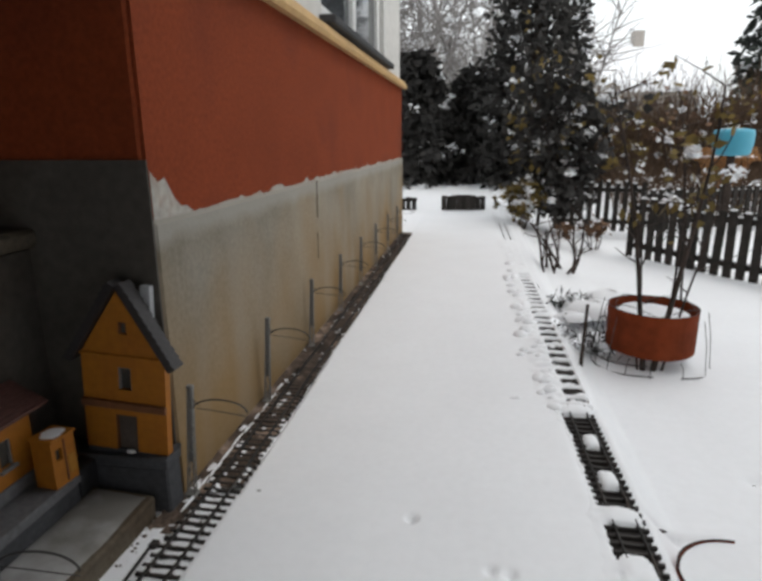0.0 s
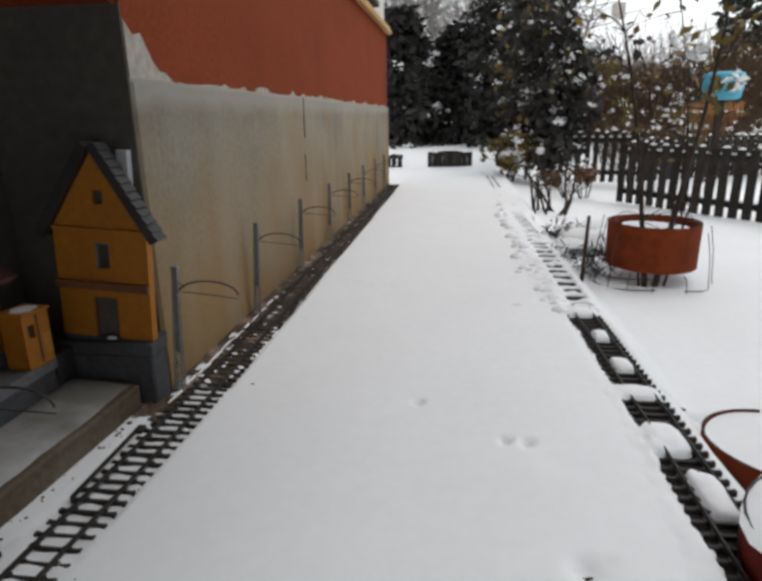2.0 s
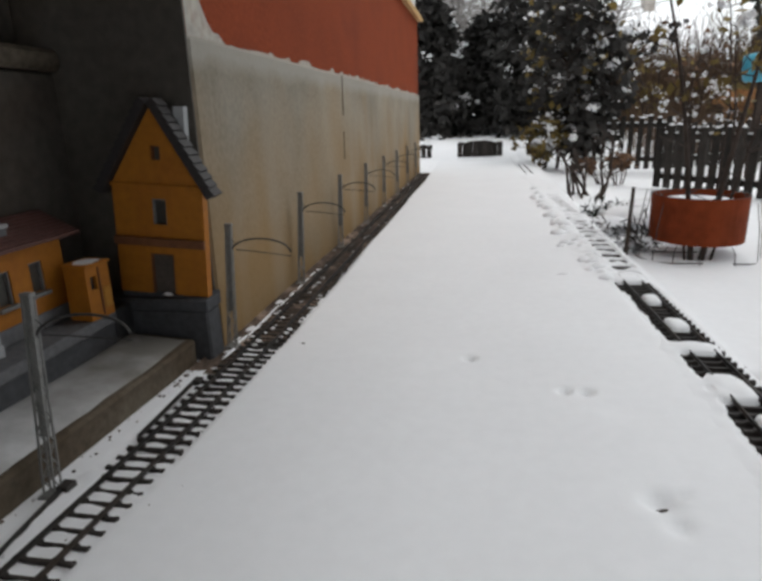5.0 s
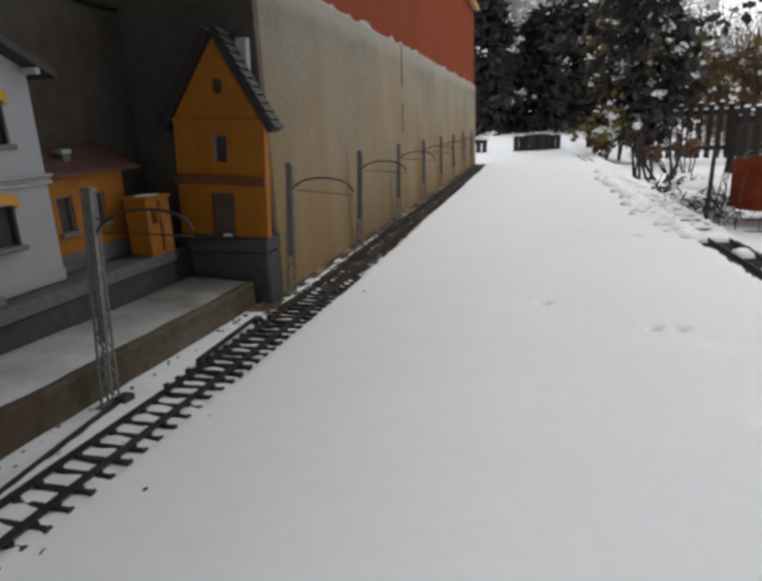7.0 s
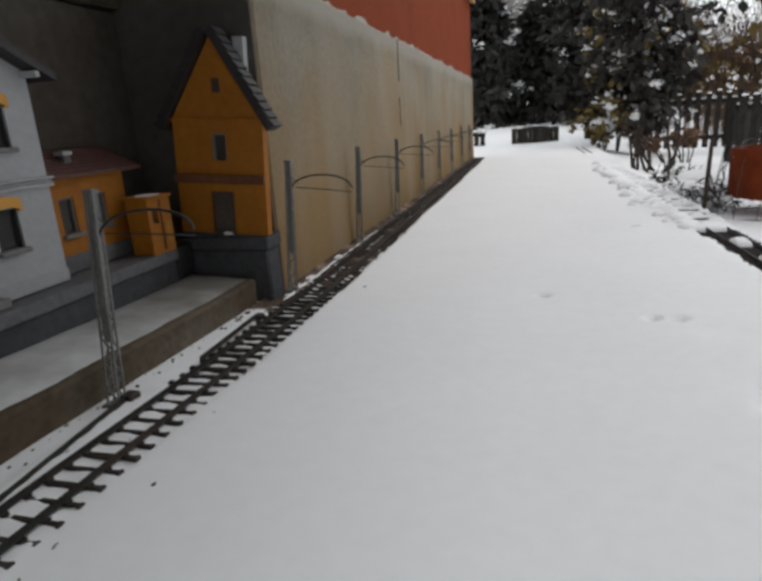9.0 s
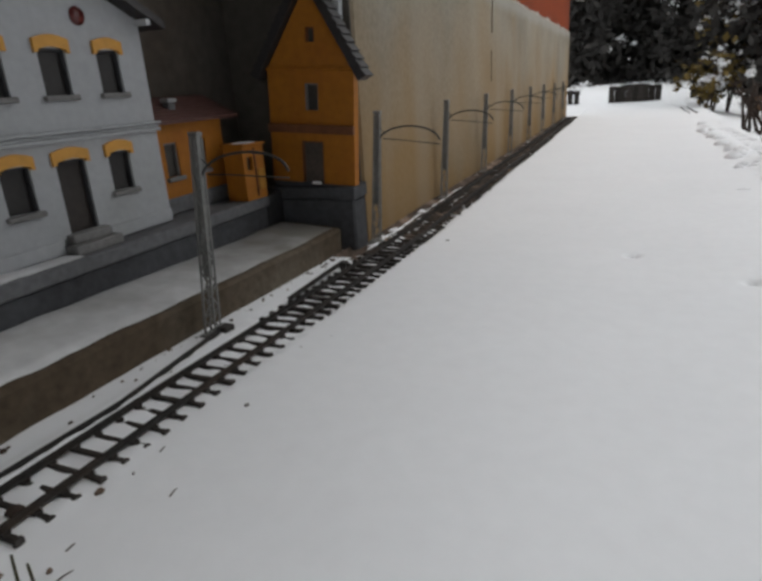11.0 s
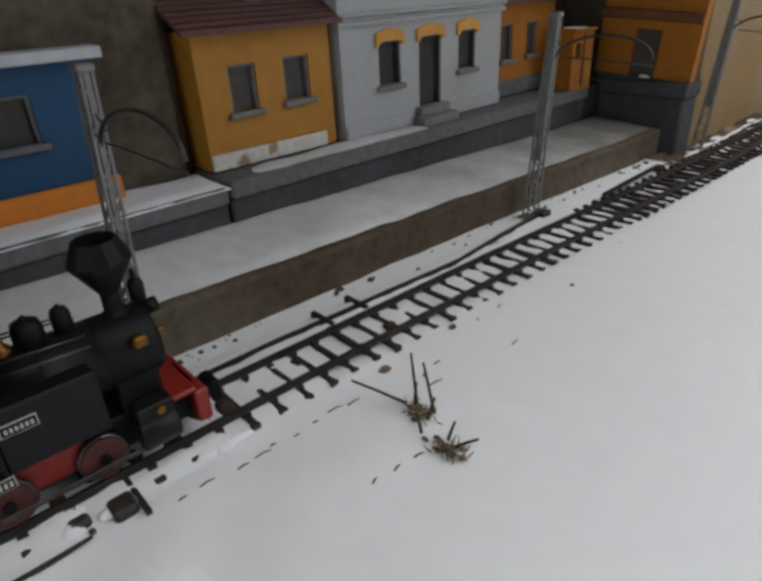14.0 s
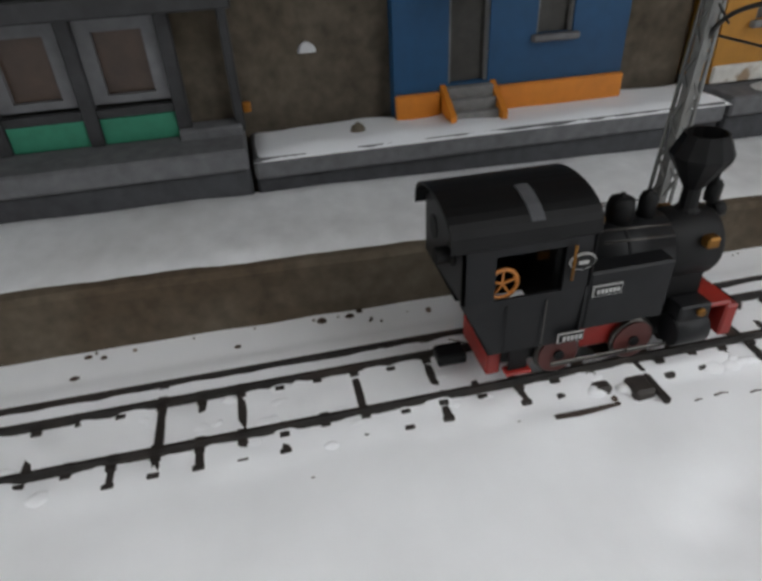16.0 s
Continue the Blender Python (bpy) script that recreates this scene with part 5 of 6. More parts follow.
stick([(-0.428, 0.052, 0.0006), (-0.4275, 0.070, 0.0016), (-0.428, 0.087, 0.0020)], 0.0020, BARK, "short dark stick lying on the snow")
rng = random.Random(77)
rows = [(-0.422 + rng.gauss(0, 0.0014), 0.128 + 0.013 * i + rng.gauss(0, 0.003), rng.uniform(0.003, 0.012), 1.57 + rng.gauss(0, 0.25)) for i in range(9)]
rows += [(-0.362 + rng.gauss(0, 0.0008), 0.200 + 0.014 * i, rng.uniform(0.003, 0.009), 1.57 + rng.gauss(0, 0.25)) for i in range(3)]
rows += [(-0.412, 0.298, 0.008, 1.5), (-0.398, 0.278, 0.012, 1.45), (-0.426, 0.384, 0.007, 1.7), (-0.388, 0.350, 0.010, 1.7), (-0.506, 0.12, 0.02, 1.2), (-0.500, 0.02, 0.02, 0.9)]
for x, y, l, a in rows:
    h = snow_height(x, y) + 0.0003
    stick([(x, y, h - 0.0006), (x + l * math.cos(a) * 0.5, y + l * 0.5 * math.sin(a), h + 0.0003), (x + l * math.cos(a), y + l * math.sin(a), h - 0.0008)], 0.0006, BARK, "short dark twig half sunk in snow", "twig")
tagged(part("snow_clump", lumps(bmesh.new(), -0.6815, -0.028, 0.131, 0.003, 0.007, 0.008, 4, 12), THIN_SNOW, None, "small clump of snow stuck to the brown wall", "stuff"), "", "snow")
tagged(part("pebble", lumps(bmesh.new(), -0.650, 0.000, 0.081, 0.004, 0.006, 0.007, 14, 10), KERB, None, "brown pebble on the snowy platform"), "", "pebble")
# crumbs of soil beside the kerb and between the sleepers
r = random.Random(12)
bm = bmesh.new()
for i in range(120):
    y = r.uniform(-0.3, 0.92)
    x = kerb_x(y) + abs(r.gauss(0, 0.008)) + 0.001 if r.random() < 0.7 else r.uniform(-0.50, -0.40)
    s = 0.0006 + 0.0022 * r.random() ** 2
    lumps(bm, x, y, ground_z(y) - 0.0015, s * 1.2, s * r.uniform(0.8, 2.0), 0.0015 + s * 0.8, i, 6)
tagged(part("soil_crumbs", bm, SOIL, None, "crumbs of dark soil on the snow by the kerb", "stuff"), "", "soil")
bm = bmesh.new()
# bare patches where the snow has fallen through between the sleepers
for y, u, a, b in ((0.100, 0.000, 0.013, 0.007), (0.121, 0.004, 0.011, 0.006), (0.140, -0.001, 0.013, 0.007), (0.160, -0.003, 0.010, 0.006), (0.178, 0.003, 0.011, 0.006), (0.082, 0.008, 0.006, 0.005), (0.235, -0.005, 0.006, 0.005), (0.31, 0.004, 0.006, 0.005)):
    lumps(bm, track_x(y) + u, y, ground_z(y) - 0.001, a, b, 0.0042, int(y * 900), 12)
tagged(part("bare_patches", bm, BARK, None, "bare wet patches between the sleepers", "stuff"), "", "soil")
# dark bits put in the path's dents, as debris and as the dents' shade
bm = bmesh.new()
for i, (x, y, s) in enumerate(((-0.142, 0.930, 0.0034), (-0.138, 0.926, 0.002), (-0.025, 0.827, 0.0030), (0.000, 0.822, 0.0032), (0.027, 0.613, 0.0045), (0.033, 0.607, 0.004), (0.448, 1.177, 0.004), (0.36, 0.80, 0.003), (-0.40, 0.965, 0.003))):
    lumps(bm, x, y, snow_height(x, y) - 0.001, s * 1.6, s, 0.002, i, 8)
# Dark crescent painted in for the shade of a hollow by the track.
lumps(bm, 0.228, 0.984, snow_height(0.228, 0.984) - 0.001, 0.017, 0.0045, 0.004, 5, 10)
tagged(part("leaf_scraps", bm, BARK, None, "dark bits in small dents of the snow, debris and painted shade", "stuff"), "", "leaf litter")
# thin snow scraps between the far sleepers
bm = bmesh.new()
for i in range(190):
    y = 0.95 + 2.7 * r.random() ** 1.3
    x = r.uniform(-0.515, -0.435)
    lumps(bm, x, y, ground_z(y) - 0.0035, r.uniform(0.004, 0.010), r.uniform(0.006, 0.022), r.uniform(0.002, 0.0045), i, 11)
tagged(part("snow_scraps", bm, SNOW, None, "scraps of thin snow between the sleepers", "stuff"), "", "snow")
bm = bmesh.new()
for i in range(10):
    y = 0.92 + 0.05 * i
    lumps(bm, -0.500 - 0.004 * r.random(), y, ground_z(y) - 0.004, 0.004, 0.036, 0.005, 40 + i, 12)
tagged(part("snow_scraps", bm, SNOW, None, "narrow ridge of snow beside the track", "stuff"), "", "snow")
bm = bmesh.new()
for i in range(95):
    y = r.uniform(-0.40, 0.17)
    x = track_x(y) + (r.uniform(-0.015, 0.015) if r.random() < 0.45 else r.uniform(0.019, 0.036) if r.random() < 0.6 else r.uniform(-0.032, -0.019))
    lumps(bm, x, y, ground_z(y) - 0.001, r.uniform(0.003, 0.006), r.uniform(0.004, 0.011), r.uniform(0.0025, 0.0042), i, 11)
tagged(part("snow_scraps", bm, SNOW, None, "loose snow clogging the sleepers", "stuff"), "", "snow")
# snow drifted over the second track: it hides the sleeper ends on the path's side and lies in pillows between bare groups of sleepers
PILLOWS = ((0.728, 0.043, -0.013, 0.022), (0.838, 0.040, -0.034, 0.019), (0.965, 0.024, -0.040, 0.032), (1.062, 0.028, -0.013, 0.019), (1.190, 0.024, -0.013, 0.018), (1.318, 0.022, -0.040, 0.034), (1.345, 0.014, -0.03, 0.030))
FAR_TIES = [0.32 + 0.0182 * 54 + 0.056 * k for k in range(1, 24)]


def ease(v):
    v = min(1, max(0, v))
    return v * v * (3 - 2 * v)


def drift(u, y):
    """Height of the drift over the sleepers' tops, u metres from the middle of the second track."""
    edge = -0.025 + 0.006 * noise.noise(Vector((1, y * 26, 0))) + 0.004 * noise.noise(Vector((2, y * 85, 0))) - 0.012 * max(0, noise.noise(Vector((3, y * 9, 5))) + 0.05)
    cover, top = ease((edge - u) / 0.007), 0.0015 - 0.12 * max(0, -0.034 - u)
    for yc, hy, u0, u1 in PILLOWS:
        um, hu = (u0 + u1) / 2, (u1 - u0) / 2
        w = 0.16 * noise.noise(Vector((u * 70, y * 50, yc * 9)))
        q = (abs((y - yc) / hy) ** 3.2 + abs((u - um) / hu) ** 3.2) ** (1 / 3.2) + w
        if q < 1.15:
            c = ease((1.12 - q) / 0.26)
            top, cover = max(top, 0.0015 + 0.006 * ease(1.2 - q)), max(cover, c)
    if y > 1.34:
        gap = 0
        for k, tie in enumerate(FAR_TIES):
            if abs(y - tie) < 0.03:
                q = 0.6 + 0.5 * noise.noise(Vector((k * 3.1, 1, 0)))
                w = 0.004 * noise.noise(Vector((u * 60, tie * 30, 2)))
                left = -0.017 + 0.010 * noise.noise(Vector((k * 2.3, 7, 0)))
                gap = max(gap, ease(1.7 - abs(y - tie + w) / (0.0125 if y < 1.9 else 0.0095)) * ease((u - left) / 0.008) * ease((0.030 - u) / 0.006) * min(1, q + 0.45))
        lump = noise.noise(Vector((u * 38, y * 34, 12)))
        wide = ease((0.046 - u) / 0.012)
        cover = max(cover, (1 - gap) * wide)
        top = max(top, 0.0035 + 0.007 * max(-0.35, lump) - 0.05 * max(0, -0.034 - u) - 0.004 * ease((y - 2.1) / 0.3))
    top += 0.0016 * noise.noise(Vector((u * 55, y * 48, 6)))
    return -0.020 + (top + 0.020) * cover


us, ys = [-0.112 + 0.0038 * i for i in range(43)], [0.50 + 0.0042 * j for j in range(700)]
verts = []
for y in ys:
    for u in us:
        x, k = side_x(y) + u, ease((-0.030 - u) / 0.060)
        verts.append((x, y, (ground_z(y) + SIDE_UP + drift(u, y)) * (1 - k) + (snow_height(x, y) - 0.0008 * k) * k))
nu = len(us)
faces = [(j * nu + i, j * nu + i + 1, (j + 1) * nu + i + 1, (j + 1) * nu + i) for j in range(len(ys) - 1) for i in range(nu - 1)]
tagged(mesh_ob("snow_drift", verts, faces, SNOW, None, "soft pillows of snow half burying the second track", "stuff", True), "", "snow")
rng = random.Random(31)
# trodden lumps beside it
bm = bmesh.new()
for i in range(64):
    y = 1.31 + 1.5 * rng.random() ** 1.4
    x = side_x(y) - 0.030 - abs(rng.gauss(0, 0.030)) if i % 4 else side_x(y) + rng.uniform(-0.02, 0.03)
    q = rng.uniform(0.7, 1.6) * (1 if i % 4 else 0.5)
    z = max(snow_height(x, y), ground_z(y) + SIDE_UP - 0.004 if i % 4 == 0 else -1)
    lumps(bm, x, y, z - 0.004, 0.015 * q, 0.016 * q * rng.uniform(0.6, 1.3), 0.014 * q, i, 16)
tagged(part("snow_clods", bm, SNOW, None, "trodden clods of snow along the second track", "stuff"), "", "snow")
for i, (x, y, sx, sy, h) in enumerate(((0.040, 1.371, 0.024, 0.017, 0.018), (0.094, 1.271, 0.010, 0.010, 0.008), (0.33, 2.1, 0.10, 0.07, 0.05), (0.42, 2.25, 0.10, 0.09, 0.05), (0.25, 2.02, 0.06, 0.03, 0.03))):
    tagged(part("snow_heap", lumps(bmesh.new(), x, y, ground_z(y) - 0.004, sx, sy, h, i + 21, 16), SNOW, None, "small heap of snow on the path", "stuff"), "", "snow")

# ---------------------------------------------------------------- garden: rings, pot cage, stake
def ring_wall(name, cx, cy, R, z0, z1, a0, a1, tilt, material, label, category):
    ob = thing(name, pose(cx, cy, 0, *tilt), label, category, "red garden rings")
    bm = bmesh.new()
    n = 40
    rows = []
    for i in range(n + 1):
        a = a0 + (a1 - a0) * i / n
        c, s = math.cos(a), math.sin(a)
        q = R * (1 + 0.02 * math.sin(3 * a))
        rows.append([bm.verts.new((c * (q + o), s * (q + o), z)) for o, z in ((0, z0), (0.0008, z1 - 0.003), (0.0012, z1), (-0.0004, z1), (-0.0008, z1 - 0.003), (-0.0012, z0))])
    for a, b in zip(rows, rows[1:]):
        for k in range(6):
            bm.faces.new((a[k], b[k], b[(k + 1) % 6], a[(k + 1) % 6])).smooth = False
    bm.faces.new(rows[0]), bm.faces.new(rows[-1][::-1])
    bmesh.ops.recalc_face_normals(bm, faces=bm.faces[:])
    part("wall", bm, material, ob)
    bm = bmesh.new()
    tube(bm, [(R * (1 + 0.02 * math.sin(3 * a)) * math.cos(a), R * (1 + 0.02 * math.sin(3 * a)) * math.sin(a), z1) for a in [a0 + (a1 - a0) * i / n for i in range(n + 1)]], 0.0011, 6)
    part("rim", bm, CHAR, ob, "dark rolled rim")
    return ob


ob = ring_wall("garden_ring", 0.306, 0.852, 0.086, -0.05, 0.003, 1.45, 4.55, (0, 0, 0), RUST_RED, "rust-red open strip of bed edging standing in the snow", "garden ring")
bm = bmesh.new()
g = [[bm.verts.new((q * 0.0845 * math.cos(a) + (0.05 * q if math.cos(a) > 0 else 0), q * 0.0845 * math.sin(a), -0.0005 - 0.006 * q ** 8 * (math.cos(a) > 0.1) + 0.0015 * noise.noise(Vector((q * 3, a, 1))))) for a in [2 * math.pi * i / 32 for i in range(32)]] for q in (0.05, 0.35, 0.7, 0.9, 1.0)]
for a, b in zip(g, g[1:]):
    for i in range(32):
        bm.faces.new((a[i], b[i], b[(i + 1) % 32], a[(i + 1) % 32])).smooth = True
bm.faces.new(g[0])
part("snow", bm, SNOW, ob)
ob = ring_wall("garden_tub", 0.283, 0.606, 0.122, -0.06, 0.052, 0, 6.2832, (0, 0, 0), POT_RED, "large dark red tub filled with snow", "garden tub")
part("snow", lumps(bmesh.new(), 0, 0, 0.049, 0.1150, 0.1150, 0.016, 2, 32), SNOW, ob)

cage = ring_wall("plant_ring", 0.420, 1.768, 0.113, 0.000, 0.115, 0, 6.2832, (0, 0, 0), RUST_RED, "orange-red sheet collar round a young tree, in a wire cage", "plant ring")
wall = cage.children[0]
for v in wall.data.vertices:
    k = (0.115 - v.co.z) / 0.115
    a = math.atan2(v.co.y, v.co.x)
    v.co.x, v.co.y = v.co.x * (1.0 - 0.15 * k), v.co.y * (1.0 - 0.15 * k)
    if k > 0.9:
        v.co.z += 0.006 * math.sin(a * 5 + 1) - 0.013 * math.cos(a) + 0.010 * max(0, -math.sin(a))
part("snow", lumps(bmesh.new(), 0, 0, 0.094, 0.095, 0.095, 0.014, 9, 20), SNOW, cage)
for zz, a0, a1 in ((-0.038, 3.3, 4.55), (-0.038, 5.0, 6.1), (-0.010, 3.1, 4.45)):
    bm = bmesh.new()
    tube(bm, [(0.152 * math.cos(a), 0.146 * math.sin(a), zz + 0.006 * math.sin(3 * a)) for a in [a0 + (a1 - a0) * i / 20 for i in range(21)]], 0.0017, 5)
    part("wire_hoop", bm, WIRE, cage, "rusty wire hoop")
for i in range(9):
    a = (3.15, 3.4, 3.75, 4.1, 4.5, 5.05, 5.6, 6.05, 2.6)[i]
    bm = bmesh.new()
    h = (0.09, 0.13, 0.10, 0.0, 0.0, 0.0, 0.10, 0.11, 0.12)[i]
    tube(bm, [(0.152 * math.cos(a), 0.146 * math.sin(a), -0.052), (0.144 * math.cos(a), 0.139 * math.sin(a), h * 0.5 - 0.01), (0.132 * math.cos(a), 0.128 * math.sin(a), h)], 0.0011, 4)
    part("wire", bm, WIRE, cage)
bm = bmesh.new()
for k in range(4):
    tube(bm, [(0.10 * math.cos(k * 1.5 + a), -0.02 + 0.09 * math.sin(k * 1.5 + a), 0.110 + 0.022 * math.sin(math.pi * i / 10)) for i, a in [(i, 0.16 * i) for i in range(11)]], 0.0011, 4)
part("looped_wire", bm, WIRE, cage, "loops of bent wire over the snow", "stuff")
stake = thing("garden_stake", pose(0.216, 1.625, -0.035), "thin dark stake stuck in the snow", "stake")
bm = bmesh.new()
tube(bm, [(0, 0, -0.02), (0.004, 0.003, 0.10), (0.007, 0.005, 0.185)], 0.0055, 6, 0.004)
part("post", bm, BARK, stake)


# ---------------------------------------------------------------- plants
def sway(bm, p, d, l, r0, r1, rng, wig=0.25, steps=5, n=4):
    pts = [Vector(p)]
    d = Vector(d).normalized()
    for i in range(steps):
        d = (d + Vector((rng.gauss(0, wig), rng.gauss(0, wig), rng.gauss(0, wig * 0.5))) * 0.5).normalized()
        pts.append(pts[-1] + d * l / steps)
    tube(bm, pts, r0, n, r1)
    return pts


def leaves(points, size, rng, aspect=0.5, droop=0.3, n_per=1):
    """Small folded blades about the points."""
    verts, faces = [], []
    for p in points:
        for _ in range(n_per):
            a, e = rng.uniform(0, 6.2832), rng.uniform(-0.9, 0.9) - droop
            d = Vector((math.cos(a) * math.cos(e), math.sin(a) * math.cos(e), math.sin(e)))
            s = d.cross(Vector((rng.gauss(0, 1), rng.gauss(0, 1), rng.gauss(0, 1)))).normalized()
            l = size * rng.uniform(0.6, 1.4)
            w = l * aspect / 2
            b = len(verts)
            verts += [tuple(p), tuple(p + d * l * 0.5 + s * w), tuple(p + d * l), tuple(p + d * l * 0.5 - s * w)]
            faces.append((b, b + 1, b + 2, b + 3))
    return verts, faces


def frosting(points, size, rng, n_per=13):
    """Clots of snow: tight clusters of small, nearly level flakes."""
    verts, faces = [], []
    for p in points:
        q = rng.uniform(0.5, 1.5)
        for _ in range(n_per):
            c = p + Vector((rng.gauss(0, 0.45), rng.gauss(0, 0.45), rng.gauss(0.05, 0.30))) * size * q
            u = Vector((rng.gauss(0, 1), rng.gauss(0, 1), rng.gauss(0, 0.7))).normalized()
            w = u.cross(Vector((rng.gauss(0, 0.4), rng.gauss(0, 0.4), 1))).normalized()
            a, d = size * q * rng.uniform(0.2, 0.45), size * q * rng.uniform(0.2, 0.45)
            b = len(verts)
            verts += [tuple(c - u * a), tuple(c - w * d), tuple(c + u * a), tuple(c + w * d), tuple(c + Vector((0, 0, d * 0.8)))]
            faces += [(b, b + 1, b + 4), (b + 1, b + 2, b + 4), (b + 2, b + 3, b + 4), (b + 3, b, b + 4)]
    return verts, faces


def conifer(name, x, y, z, H, R, n, seed, material, label, snow=0.25, bare=0.05, power=0.75, leaf=0.10):
    rng = random.Random(seed)
    ob = thing(name, pose(x, y, z), label, "conifer", "garden conifers")
    bm = bmesh.new()
    tube(bm, [(0, 0, -0.2), (0.02, 0.0, H * 0.5), (0, 0.02, H)], 0.05 * H / 3, 8, 0.01)
    part("trunk", bm, BARK, ob)
    pts, caps, tips = [], [], []
    for i in range(n):
        h = bare + (1 - bare) * rng.random() ** 1.25
        a = rng.uniform(0, 6.2832)
        lobe = 0.80 + 0.32 * noise.noise(Vector((math.cos(a) * 1.6, math.sin(a) * 1.6, h * 6 + seed)))
        rr = R * max(0.04, (1 - h)) ** power * lobe
        q = rng.random() ** 0.35
        p = Vector((rr * q * math.cos(a), rr * q * math.sin(a), h * H - 0.10 * rr * q))
        pts.append(p)
        if q > 0.8 and noise.noise(p * 3.0 + Vector((seed, 0, 0))) > 0.30 - snow * 1.1 and rng.random() < 0.13:
            caps.append(p + Vector((0, 0, leaf * 0.12)))
    v, f = leaves(pts, leaf, rng, 0.42, 0.45, 3)
    mesh_ob("crown", v, f, material, ob, "dense dark foliage")
    if caps:
        v, f = frosting(caps, leaf * 0.46, rng)
        mesh_ob("snow", v, f, SNOW, ob, "clumps of snow on the boughs", "stuff")
    return ob


def shrub(name, x, y, z, H, spread, stems, seed, material, label, leaf=None, leaf_size=0.03, leaf_n=0, snow=0, twigs=10, r0=0.006, low=0.1, category="shrub", leaf_aspect=0.7):
    rng = random.Random(seed)
    ob = thing(name, pose(x, y, z), label, category, "garden shrubs")
    spots = []
    for s in range(stems):
        bm = bmesh.new()
        a = rng.uniform(0, 6.2832)
        lean = spread * rng.uniform(0.15, 1.0)
        pts = sway(bm, (rng.uniform(-0.03, 0.03) * spread * 3, rng.uniform(-0.03, 0.03), -0.03), (math.cos(a) * lean, math.sin(a) * lean, 1), H * rng.uniform(0.7, 1.05), r0, r0 * 0.3, rng, 0.20, 6, 5)
        for t in range(twigs):
            k = rng.randrange(1, len(pts) - 1)
            q = pts[k].lerp(pts[k + 1], rng.random())
            if q.z < low:
                continue
            d = Vector((rng.gauss(0, 1), rng.gauss(0, 1), rng.uniform(0.1, 1.0)))
            tp = sway(bm, q, d, H * rng.uniform(0.12, 0.32), r0 * 0.45, r0 * 0.12, rng, 0.4, 4, 3)
            spots += tp[1:]
        part("stem", bm, material, ob)
    if leaf and leaf_n:
        chosen = [rng.choice(spots) + Vector((rng.gauss(0, 0.02), rng.gauss(0, 0.02), rng.gauss(0, 0.02))) for _ in range(leaf_n)]
        v, f = leaves(chosen, leaf_size, rng, leaf_aspect, 0.5 if leaf_aspect > 0.5 else -0.4)
        mesh_ob("leaves", v, f, leaf, ob, "withered leaves", "stuff")
    if snow:
        v, f = frosting([rng.choice(spots) for _ in range(snow // 2)], 0.022 * (1.0 + H * 0.4), rng)
        mesh_ob("snow", v, f, SNOW, ob, "clots of snow on the twigs", "stuff")
    return ob


def thicket(name, x0, x1, y0, y1, H, n, seed, material, label, z=0.0, r=0.006, snow=0):
    """A far hedge of fine twigs, too many to count."""
    rng = random.Random(seed)
    bm = bmesh.new()
    ends = []
    for i in range(n):
        p = Vector((rng.uniform(x0, x1), rng.uniform(y0, y1), z + H * 0.35 * rng.random() ** 2))
        d = Vector((rng.gauss(0, 0.45), rng.gauss(0, 0.45), 1))
        pts = sway(bm, p, d, H * rng.uniform(0.3, 0.85), r, r * 0.3, rng, 0.35, 4, 3)
        ends += pts[1:]
    ob = tagged(part(name, bm, material, None, label, "stuff"), "", "hedge")
    if snow:
        v, f = frosting([rng.choice(ends) for _ in range(snow // 2)], 0.026, rng)
        tagged(mesh_ob("hedge_snow", v, f, SNOW, None, "snow caught in the far hedge", "stuff"), "", "snow")
    return ob


# dark yews and spruces closing the path
conifer("yew_tree", -0.725, 6.111, -0.05, 1.42, 0.74, 2900, 11, NEEDLE_B, "dark yew dusted with snow at the end of the path", 0.16, 0.05, 0.35, 0.085)
conifer("yew_tree", -0.108, 6.305, -0.05, 1.28, 0.6, 2500, 12, NEEDLE_B, "dark yew dusted with snow at the end of the path", 0.16, 0.05, 0.35, 0.085)
conifer("spruce_tree", 0.419, 5.869, -0.05, 4.5, 0.58, 4600, 13, NEEDLE_B, "tall dark column-shaped spruce with a little snow", 0.15, 0.03, 0.30, 0.085)
conifer("yew_tree", -2.036, 9.215, -0.05, 2.8, 1.1, 2000, 17, NEEDLE_B, "dark yew dusted with snow behind the house", 0.2, 0.05, 0.35)
conifer("snowy_spruce", 4.222, 8.73, 0.0, 5.2, 1.75, 3400, 14, NEEDLE, "snow-laden spruce in the neighbouring garden", 0.5, 0.03, 0.8, 0.16)
conifer("snowy_spruce", 6.44, 10.67, 0.0, 6.5, 2.2, 2600, 15, NEEDLE, "snow-laden spruce in the neighbouring garden", 0.5, 0.03, 0.8, 0.18)
for i, (x, y, h) in enumerate(((-1.06, 10.7, 5.5), (-0.07, 11.3, 5.0), (-2.4, 11.6, 6.0), (1.7, 12.6, 3.4))):
    shrub("bare_tree", x, y, -0.05, h, 0.32, 9, 60 + i, TWIG_G, "bare frosted tree behind the dark conifers", twigs=42, r0=0.035, low=1.0, snow=260, category="tree")
